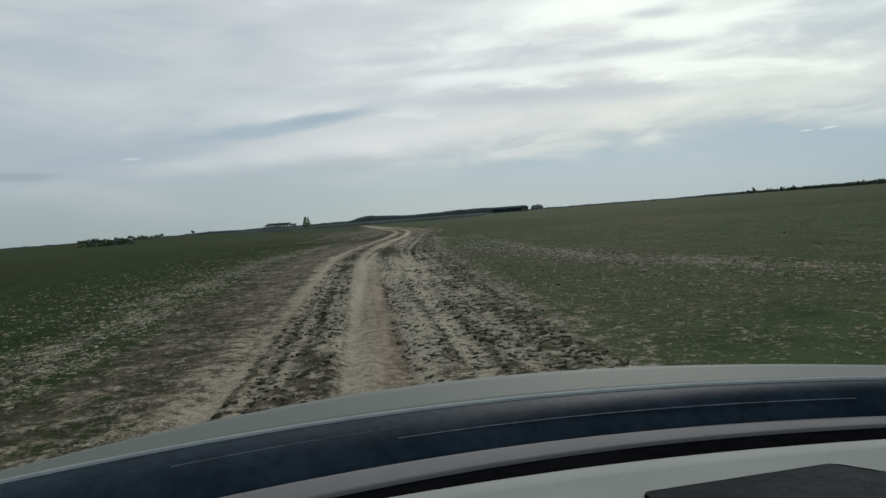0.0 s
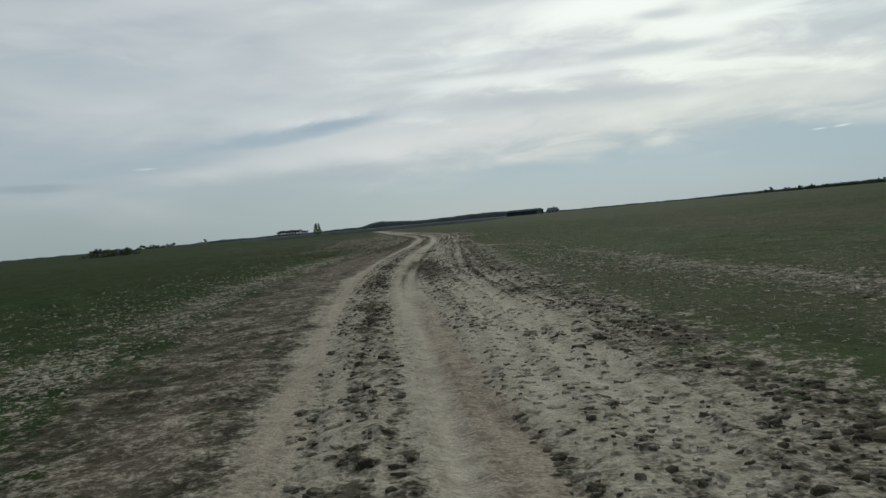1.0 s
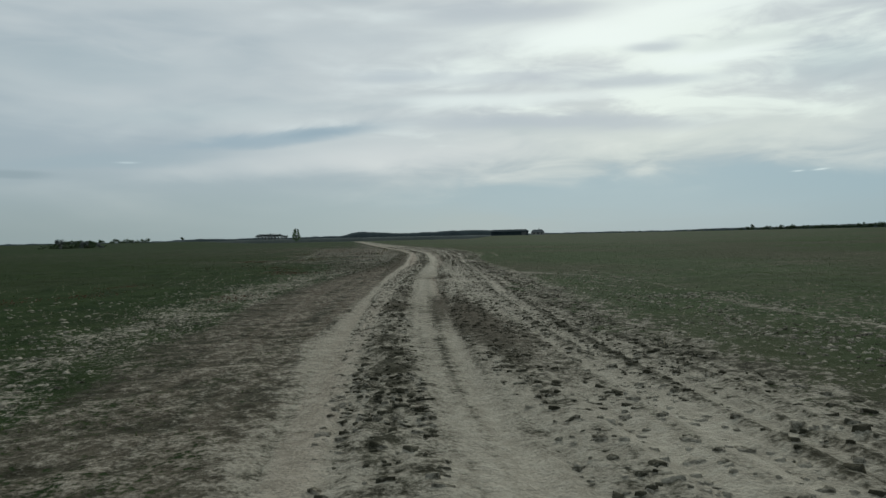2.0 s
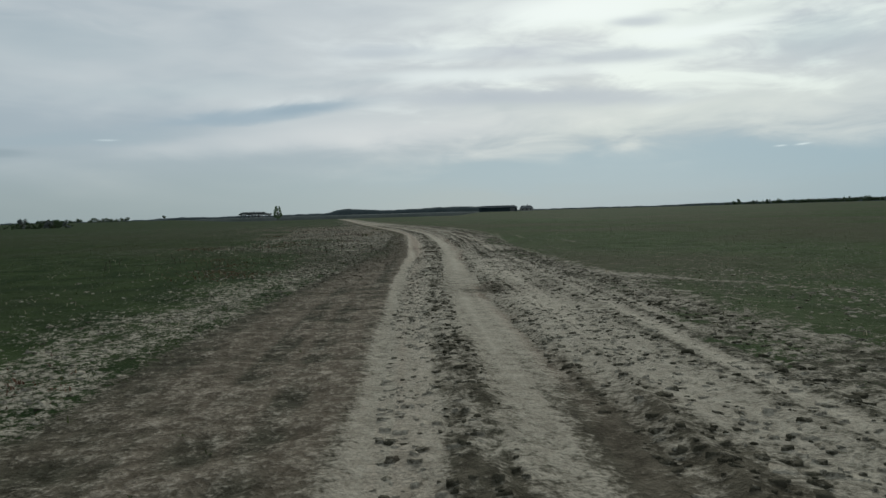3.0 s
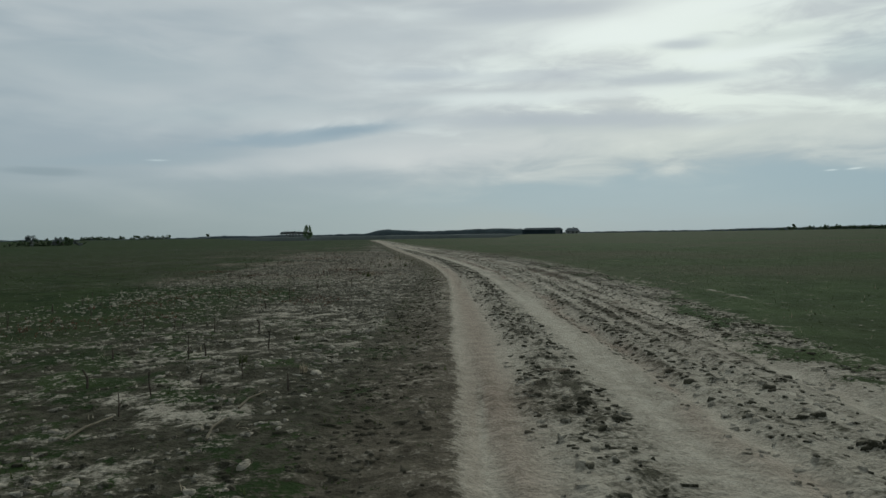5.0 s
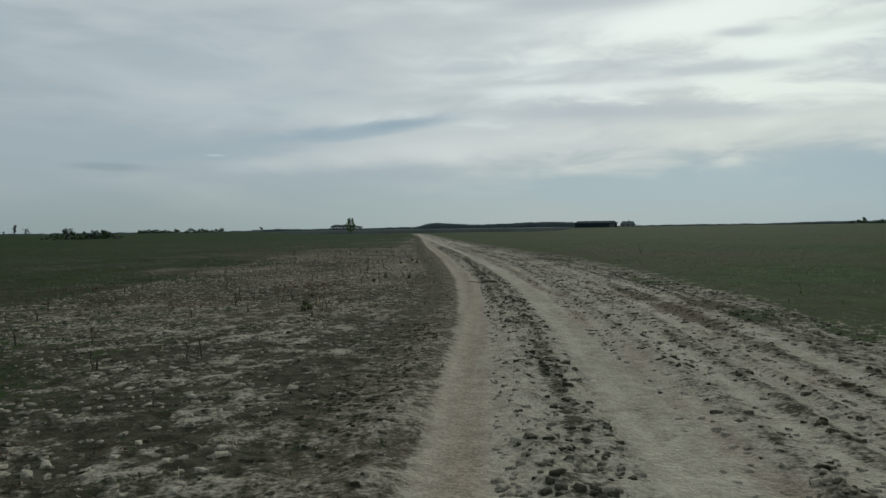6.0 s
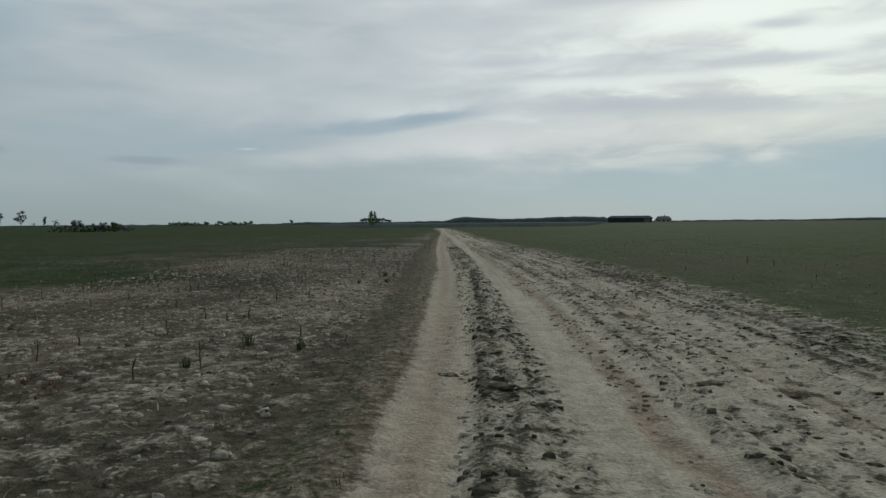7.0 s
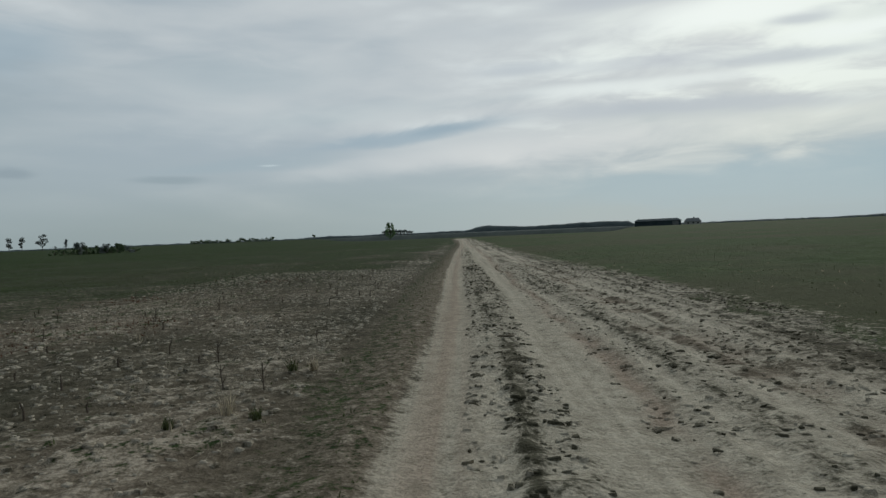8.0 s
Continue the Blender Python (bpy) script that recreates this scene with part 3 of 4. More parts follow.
def build_ground():
    """One sheet to the horizon: fine along the track, coarser with distance. Its columns follow the track's bends."""
    core = np.arange(-7.0, 7.001, 0.062)
    outer = np.array(spaced(7.0, 0.075, 1.06, 4300)[1:])
    u = np.concatenate([-outer[::-1], core, outer])
    ys = [-4.0]
    step = 0.08
    while ys[-1] < 4300:
        ys.append(ys[-1] + step)
        if ys[-1] > 100:
            step *= 1.03
    back = np.array(spaced(4.0, 0.3, 1.18, 1200)[1:])
    y = np.concatenate([-back[::-1], np.array(ys)])
    U, Y = np.meshgrid(u, y)
    centre = (track_left(np.clip(Y, -10, 420)) + track_right(np.clip(Y, -10, 420))) / 2
    X = U + centre * (1 - ramp(np.abs(U), 20, 200)) * (1 - ramp(Y, 420, 900))
    h, dry, grass, tan, veil_green = surface(X, Y)
    rows, cols = U.shape
    k = np.arange(rows * cols).reshape(rows, cols)
    faces = np.stack([k[:-1, :-1], k[:-1, 1:], k[1:, 1:], k[1:, :-1]], -1).reshape(-1, 4)
    me = quads("ground", np.stack([X, Y, h], -1).reshape(-1, 3), faces)
    cover = me.color_attributes.new("cover", "FLOAT_COLOR", "POINT")
    rgba = np.stack([dry, grass, tan, veil_green], -1).astype(np.float32)
    cover.data.foreach_set("color", rgba.ravel())
    ob = part_mesh("ground", me, GROUND, smooth=True)
    tagged(ob, "rutted muddy farm track between sparse green fields", "ground", kind="structure")


build_ground()
rng = np.random.default_rng(5)


# ---------------------------------------------------------------- things of the track and fields
def scatter(count, x_lo, x_hi, y_lo, y_hi, power=1.0):
    y = y_lo + (y_hi - y_lo) * rng.random(count) ** power
    lo, hi = x_lo(y), x_hi(y)
    return lo + (hi - lo) * rng.random(count), y


def clod_mesh(name, x, y, size, tilt=0.2):
    """Broken plates of dried mud: ragged seven-sided pieces with steep rims, tilted and pressed into the ground."""
    k = len(x)
    ang = (np.arange(7) / 7 * 2 * np.pi)[None] + rng.random((k, 7)) * 0.75 + rng.random((k, 1)) * 6.28
    rad = size[:, None] * (0.45 + 0.95 * rng.random((k, 7)))
    thick = 0.003 + 0.006 * rng.random(k) + size * (0.02 + 0.14 * rng.random(k) ** 2.0)
    px, py = np.cos(ang) * rad, np.sin(ang) * rad * (0.65 + 0.5 * rng.random((k, 1)))
    tx, ty = (rng.random((k, 1)) - 0.5) * 2 * tilt, (rng.random((k, 1)) - 0.5) * 2 * tilt
    top = px * tx + py * ty + thick[:, None] * (0.55 + 0.7 * rng.random((k, 7)))
    z = surface(x, y)[0][:, None]
    inset = 0.66 + 0.30 * rng.random((k, 7))
    upper = np.stack([x[:, None] + px * inset, y[:, None] + py * inset, z + top], -1)
    lower = np.stack([x[:, None] + px, y[:, None] + py, z - 0.03 + 0 * top], -1)
    middle = np.stack([x, y, z[:, 0] + thick * (0.9 + 0.5 * rng.random(k))], -1)[:, None]
    v = np.concatenate([upper, lower, middle], 1)
    tri = []
    for i in range(7):
        j = (i + 1) % 7
        tri += [(14, i, j), (i, i + 7, j + 7), (i, j + 7, j)]
    faces = (np.array(tri)[None] + (np.arange(k) * 15)[:, None, None]).reshape(-1, 3)
    return quads(name, v.reshape(-1, 3), faces)


def build_clods():
    groups = [scatter(5200, lambda y: clod_line(y) - 0.45, lambda y: clod_line(y) + 0.40, 2, 52),
              scatter(5200, lambda y: clod_line(y) - 0.36, lambda y: clod_line(y) + 0.42, 50, 112),
              scatter(12500, lambda y: clod_line(y) + 1.1, lambda y: track_right(y) + 0.4, 2, 55),
              scatter(13000, lambda y: clod_line(y) + 0.9, lambda y: track_right(y) + 0.5, 50, 112),
              scatter(15000, lambda y: field_edge(y) - 7, field_edge, 2, 50),
              scatter(3400, lambda y: side_track(y) - 1.6, lambda y: side_track(y) + 1.0, 8, 34),
              scatter(2600, lambda y: track_right(y) + 0.3, side_track, 8, 44),
              scatter(30000, lambda y: field_edge(y) - 7.5, lambda y: field_edge(y) - 0.1, 46, 112),
              scatter(1500, field_edge, lambda y: track_left(y) - 0.2, 44, 72)]
    x, y = (np.concatenate([q[i] for q in groups]) for i in (0, 1))
    # they lie in drifts, with bare ground between
    keep = rng.random(len(x)) < 0.30 + 0.70 * ramp(fbm(x * 1.3, y * 0.9, 61, 3), 0.38, 0.58)
    off = field_edge(y) - x
    keep = keep & ((off < 0) | (rng.random(len(x)) < ramp(y, 54, 66) + np.exp(-np.clip(off - 0.8, 0, None) / (3.0 - 1.7 * ramp(y, 26, 44)))))
    x, y = x[keep], y[keep]
    late = ramp(y, 44, 60)
    field = x < field_edge(y)
    size = 0.017 + (0.048 - 0.012 * late * ~field) * rng.random(len(x)) ** 1.9
    me = clod_mesh("soil_clods", x, y, size)
    # each clod is of the soil it lies on, a little drier or damper; many on the track are still damp
    dry, grass, tan, veil_green = surface(x, y)[1:]
    tone = dry + 0.35 * (rng.random(len(x)) - 0.45) - np.where(field, 0, (0.32 + 0.10 * late) * (rng.random(len(x)) < 0.6))
    tone = np.where(field | (x > track_right(y) + 0.6), 0.30 + 0.55 * rng.random(len(x)) - 0.20 * bell(y - 52, 8.0) * field, tone)
    rgba = np.stack([np.clip(tone, 0.03, 0.85), np.minimum(grass, 0.2), tan * 0.5, veil_green], -1)
    cover = me.color_attributes.new("cover", "FLOAT_COLOR", "POINT")
    cover.data.foreach_set("color", np.repeat(rgba, 15, axis=0).astype(np.float32).ravel())
    ob = part_mesh("soil_clods", me, GROUND, smooth=True)
    tagged(ob, "broken clods and plates of dry grey-brown mud", "clods", kind="stuff")


build_clods()


def blades_mesh(name, x, y, per, height, lean, width):
    """Tufts of tapered blades, each a bent strip of two faces."""
    k = len(x)
    X, Y = np.repeat(x, per), np.repeat(y, per)
    Z = np.repeat(surface(x, y)[0], per) - 0.01
    count = k * per
    H = np.repeat(height, per) * (0.6 + 0.6 * rng.random(count))
    turn = rng.random(count) * 2 * np.pi
    spread = lean * rng.random(count)
    ox, oy = 0.04 * (rng.random(count) - 0.5), 0.04 * (rng.random(count) - 0.5)
    c, s = np.cos(turn), np.sin(turn)
    X, Y = X + ox, Y + oy
    pts = []
    for t, w, side in ((0, 1, -1), (0, 1, 1), (0.6, 0.7, 1), (0.6, 0.7, -1), (1, 0.1, 1), (1, 0.1, -1)):
        out_ = spread * t * t * H
        pts.append(np.stack([X + c * out_ - s * width * w * side, Y + s * out_ + c * width * w * side, Z + H * t * (1 - 0.4 * spread * t)], -1))
    v = np.stack(pts, 1).reshape(-1, 3)
    f = np.array([[0, 1, 2, 3], [3, 2, 4, 5]])
    faces = (f[None] + (np.arange(count) * 6)[:, None, None]).reshape(-1, 4)
    return quads(name, v, faces)


def build_grass():
    x1, y1 = scatter(26000, lambda y: field_edge(y) - 16, lambda y: field_edge(y) + 0.2, 1, 125)
    x2, y2 = scatter(9000, lambda y: track_right(y) - 0.7, lambda y: track_right(y) + 16, 1, 125)
    x3, y3 = scatter(3500, field_edge, track_left, 1, 125)
    x, y = np.concatenate([x1, x2, x3]), np.concatenate([y1, y2, y3])
    g = surface(x, y)[2]
    keep = rng.random(len(x)) < np.clip(g * 1.25, 0.04, 1)
    x, y = x[keep], y[keep]
    me = blades_mesh("grass", x, y, 4, 0.02 + 0.04 * rng.random(len(x)) ** 2, 1.8, 0.006)
    tagged(part_mesh("grass", me, BLADE), "short sparse green grass and weeds in the fields", "grass", kind="stuff")
    x1, y1 = scatter(3400, lambda y: field_edge(y) - 10, field_edge, 1, 120)
    x2, y2 = scatter(900, lambda y: track_right(y) - 0.5, lambda y: track_right(y) + 7, 1, 120)
    x, y = np.concatenate([x1, x2]), np.concatenate([y1, y2])
    me = blades_mesh("stubble", x, y, 2, 0.03 + 0.09 * rng.random(len(x)) ** 2, 3.0, 0.005)
    tagged(part_mesh("stubble", me, STRAW), "pale broken straw stubble left in the fields", "stubble", kind="stuff")


build_grass()


def tube(bm, a, b, r0, r1, sides=5):
    """A tapered stick from a to b."""
    a, b = Vector(a), Vector(b)
    q = (b - a).to_track_quat("Z", "Y")
    rings = []
    for p, r in ((a, r0), (b, r1)):
        rings.append([bm.verts.new(p + q @ Vector((r * math.cos(2 * math.pi * i / sides), r * math.sin(2 * math.pi * i / sides), 0))) for i in range(sides)])
    for i in range(sides):
        j = (i + 1) % sides
        bm.faces.new((rings[0][i], rings[0][j], rings[1][j], rings[1][i]))
    bm.faces.new(rings[1])
    bm.faces.new(rings[0][::-1])


def dead_weed(height, seed, twigs):
    """A dry stalk, with side twigs or broken off as a stump."""
    r = random.Random(seed)
    root = new("dead_weed")
    lean = Vector((r.uniform(-0.15, 0.15), r.uniform(-0.15, 0.15), 1)) * height
    bm = bmesh.new()
    mid = lean * 0.55 + Vector((r.uniform(-0.02, 0.02), r.uniform(-0.02, 0.02), 0))
    thick = 1.0 if twigs else 1.7
    tube(bm, (0, 0, -0.04), mid, 0.007 * thick, 0.006 * thick)
    tube(bm, mid, lean, 0.006 * thick, 0.003 * thick)
    part("stem", bm, DEAD, root)
    for _ in range(twigs):
        t = r.uniform(0.1, 0.85)
        s = mid * (t / 0.55) if t < 0.55 else mid.lerp(lean, (t - 0.55) / 0.45)
        turn = r.uniform(0, 6.28)
        e = s + Vector((math.cos(turn) * 0.4, math.sin(turn) * 0.4, r.uniform(0.3, 0.8))) * height * r.uniform(0.4, 0.8)
        bm = bmesh.new()
        tube(bm, s, e, 0.004, 0.0015, 4)
        part("twig", bm, DEAD, root)
    what = "dead branching weed standing in the bare field" if twigs else "dark broken stubble stalk standing in the bare field"
    return tagged(root, what, "weed", "dead weeds in the field")


def build_weeds():
    kinds = [dead_weed(h, i, k) for i, (h, k) in enumerate(((0.11, 0), (0.15, 0), (0.18, 0), (0.12, 0), (0.22, 4), (0.17, 3), (0.26, 6), (0.09, 0)))]
    x1, y1 = scatter(180, lambda y: field_edge(y) - 8, lambda y: field_edge(y) - 0.4, 48, 108)
    x2, y2 = scatter(5, lambda y: track_right(y) + 0.5, lambda y: track_right(y) + 8, 70, 115)
    # the plainest ones
    x3 = np.array((0.65, 0.82, 0.59, -1.53, 2.59, 2.74, -0.08, 0.1, 0.01, -0.97, -1.27, -0.65, -1.35, -1.68, -1.26, 2.3, 2.17, 1.0, 0.36, -0.44))
    y3 = np.array((90.15, 92.1, 91.3, 93.1, 92.6, 89.9, 75.1, 78.1, 75.7, 57.9, 59.3, 61.3, 61.8, 61.5, 62.0, 80.7, 79.8, 81.8, 58.1, 59.2))
    x, y = np.concatenate([x1, x2, x3]), np.concatenate([y1, y2, y3])
    z = surface(x, y)[0]
    for i in range(len(x)):
        m = pose(x[i], y[i], z[i], 0, 0, rng.random() * 360)
        if i < len(kinds):
            kinds[i].matrix_basis = m
        else:
            copy_thing(kinds[(6, 4, 5)[i % 3] if i >= len(x) - 5 else i % len(kinds)], m)


build_weeds()


def grass_tuft(x, y, height, seed, mat, label):
    """A clump of narrow blades fanning out from one root."""
    r = np.random.default_rng(seed)
    count = 46
    turn, lean = r.random(count) * 2 * np.pi, 0.15 + 0.75 * r.random(count)
    high = height * (0.45 + 0.65 * r.random(count))
    c, d = np.cos(turn), np.sin(turn)
    ox, oy = (r.random((2, count)) - 0.5) * height * 0.55
    pts = []
    for t, w, side in ((0, 1, -1), (0, 1, 1), (0.55, 0.8, 1), (0.55, 0.8, -1), (1, 0.1, 1), (1, 0.1, -1)):
        go, half = lean * t * t * high, 0.0045 * w * side
        pts.append(np.stack([ox + c * go - d * half, oy + d * go + c * half, high * t * (1 - 0.35 * lean * t) - 0.01 * (t == 0)], -1))
    f = np.array([[0, 1, 2, 3], [3, 2, 4, 5]])
    me = quads("grass_tuft", np.stack(pts, 1).reshape(-1, 3), (f[None] + (np.arange(count) * 6)[:, None, None]).reshape(-1, 4))
    ob = part_mesh("grass_tuft", me, mat)
    ob.location = (x, y, float(surface(np.array([x]), np.array([y]))[0][0]))
    tagged(ob, label, "grass tuft", "grass tufts in the bare field")


for i, (x, y, high) in enumerate(((2.73, 89.0, 0.2), (3.0, 88.9, 0.13), (2.79, 90.7, 0.16), (3.01, 90.7, 0.17), (2.39, 88.7, 0.12), (1.36, 73.5, 0.17), (1.51, 74.2, 0.2), (1.4, 73.9, 0.15), (1.2, 74.6, 0.16), (2.42, 73.9, 0.13), (2.25, 81.0, 0.2), (2.91, 80.7, 0.14), (3.3, 81.4, 0.12), (2.02, 79.8, 0.14), (1.0, 76.5, 0.12), (0.9, 58.3, 0.12), (0.2, 58.9, 0.13), (0.6, 60.4, 0.1))):
    grass_tuft(x, y, high, 300 + i, BLADE if i % 3 else STRAW, "green tuft of grass in the bare field" if i % 3 else "dry straw-coloured tuft of grass in the bare field")


def build_red_weeds():
    """Patches of low weeds that have turned red-brown."""
    r = np.random.default_rng(17)
    cy = np.concatenate([r.uniform(36, 106, 26), (63.5, 66.0, 62.5)])
    cx = field_edge(cy) - np.concatenate([r.uniform(1.0, 9.0, 26), (4.4, 2.0, 5.5)])
    pick = r.integers(0, len(cx), 3600)
    x, y = cx[pick] + r.normal(size=3600) * 0.42, cy[pick] + r.normal(size=3600) * 0.6
    me = blades_mesh("red_weeds", x, y, 3, 0.02 + 0.05 * r.random(3600), 1.6, 0.008)
    tagged(part_mesh("red_weeds", me, RED), "low red-brown weeds in patches across the field", "weeds", kind="stuff")


build_red_weeds()


def stick(x, y, length, turn, lift):
    """A pale broken stalk lying on the ground, with a bend."""
    bm = bmesh.new()
    tube(bm, (-length / 2, 0, 0.012), (0, 0.03, 0.02 + lift * 0.5), 0.011, 0.009, 6)
    tube(bm, (0, 0.03, 0.02 + lift * 0.5), (length / 2, 0, 0.014 + lift), 0.009, 0.006, 6)
    ob = part("dry_stick", bm, STRAW)
    ob.matrix_basis = pose(x, y, float(surface(np.array([x]), np.array([y]))[0][0]), 0, 0, turn)
    tagged(ob, "pale dry stalk lying in the bare field", "stick", "dry stalks on the ground")


for x, y, length, turn, lift in ((0.53, 56.3, 0.35, 80, 0.05), (0.62, 57.1, 0.4, 70, 0.03), (-0.38, 56.5, 0.5, 75, 0.02), (1.4, 84.6, 0.5, 15, 0.03), (0.6, 79.5, 0.4, 40, 0.02), (-2.4, 63.0, 0.4, 10, 0.02), (0.3, 88.2, 0.45, 160, 0.02)):
    stick(x, y, length, turn, lift)


def mud_lump(x, y, wide, high, seed):
    """A dark damp lump thrown up between the ruts."""
    r = random.Random(seed)
    bm = bmesh.new()
    bmesh.ops.create_icosphere(bm, subdivisions=3, radius=1.0)
    for v in bm.verts:
        k = 0.8 + 0.5 * noise.noise(v.co * 1.7 + Vector((seed, 0, 0))) + 0.25 * noise.noise(v.co * 5.0 + Vector((0, seed, 0)))
        v.co = Vector((v.co.x * wide * k, v.co.y * wide * 0.6 * k, max(v.co.z, -0.3) * high * k))
    me = bpy.data.meshes.new("mud_lump")
    bm.to_mesh(me)
    bm.free()
    cover = me.color_attributes.new("cover", "FLOAT_COLOR", "POINT")
    cover.data.foreach_set("color", np.tile(np.array([0.2, 0, 0.35, 0], np.float32), len(me.vertices)))
    ob = part_mesh("mud_lump", me, GROUND, smooth=True)
    ob.matrix_basis = pose(x, y, float(surface(np.array([x]), np.array([y]))[0][0]), 0, 0, r.uniform(-20, 20))
    tagged(ob, "dark damp lump of mud between the ruts", "clod", "mud lumps on the track")


for i, (x, y, wide, high) in enumerate(((5.03, 85.6, 0.16, 0.05), (4.95, 80.4, 0.18, 0.05), (4.5, 79.6, 0.13, 0.03), (4.92, 78.9, 0.15, 0.05), (7.26, 78.9, 0.3, 0.07), (6.7, 79.1, 0.16, 0.05), (2.7, 53.8, 0.22, 0.06), (2.34, 51.7, 0.2, 0.06), (3.38, 58.0, 0.2, 0.05), (5.1, 92.5, 0.15, 0.04))):
    mud_lump(x, y, wide, high * 0.6, i + 1)


# ---------------------------------------------------------------- trees
def leaf_clumps(name, centres, radii, count, leaf, mat, parent, seed):
    """Many small leaves thrown round several clump centres, thinning outwards."""
    r = np.random.default_rng(seed)
    c, rad = np.array(centres, float), np.array(radii, float)
    pick = r.integers(0, len(c), count)
    d = r.normal(size=(count, 3))
    d /= np.linalg.norm(d, axis=1)[:, None]
    p = c[pick] + d * rad[pick][:, None] * (r.random(count) ** 0.45)[:, None] * np.array([1, 1, 0.85])
    a, b = r.normal(size=(count, 3)), r.normal(size=(count, 3))
    a /= np.linalg.norm(a, axis=1)[:, None]
    b -= a * (a * b).sum(1)[:, None]
    b /= np.linalg.norm(b, axis=1)[:, None]
    s = (leaf * (0.6 + 0.8 * r.random(count)))[:, None]
    v = np.stack([p - a * s, p + b * s * 0.55, p + a * s, p - b * s * 0.55], 1).reshape(-1, 3)
    return part_mesh(name, quads(name, v, np.arange(count * 4).reshape(-1, 4)), mat, parent)


def tree(x, y, height, trunk, clumps, mat, label, seed, leaves=900, leaf=0.035, name="tree", category="tree", group=""):
    """clumps: (dx, dy, z, radius) as fractions of the height."""
    r = random.Random(seed)
    root = new(name)
    root.location = (x, y, float(rise(x, y)))
    bm = bmesh.new()
    top = max(c[2] for c in clumps) * height
    girth = height * 0.022 * trunk
    p = Vector((0, 0, -0.2))
    stem = [p]
    for i in range(4):
        q = Vector((r.uniform(-0.03, 0.03) * height, r.uniform(-0.03, 0.03) * height, top * 0.8 * (i + 1) / 4))
        tube(bm, p, q, girth * (1 - i * 0.2), girth * (0.8 - i * 0.2), 6)
        p = q
        stem.append(p)
    for c in clumps:
        e = Vector((c[0] * height, c[1] * height, c[2] * height))
        base = stem[1 if c[2] < 0.5 else 2]
        tube(bm, base, e, girth * 0.5, girth * 0.12, 5)
    part("trunk", bm, BARK, root)
    leaf_clumps("crown", [(c[0] * height, c[1] * height, c[2] * height) for c in clumps], [c[3] * height for c in clumps], leaves, height * leaf, mat, root, seed)
    return tagged(root, label, category, group)


def random_clumps(r, count, wide, lo, hi, size):
    return [(r.uniform(-wide, wide), r.uniform(-wide, wide), r.uniform(lo, hi), r.uniform(0.7, 1.2) * size) for _ in range(count)]


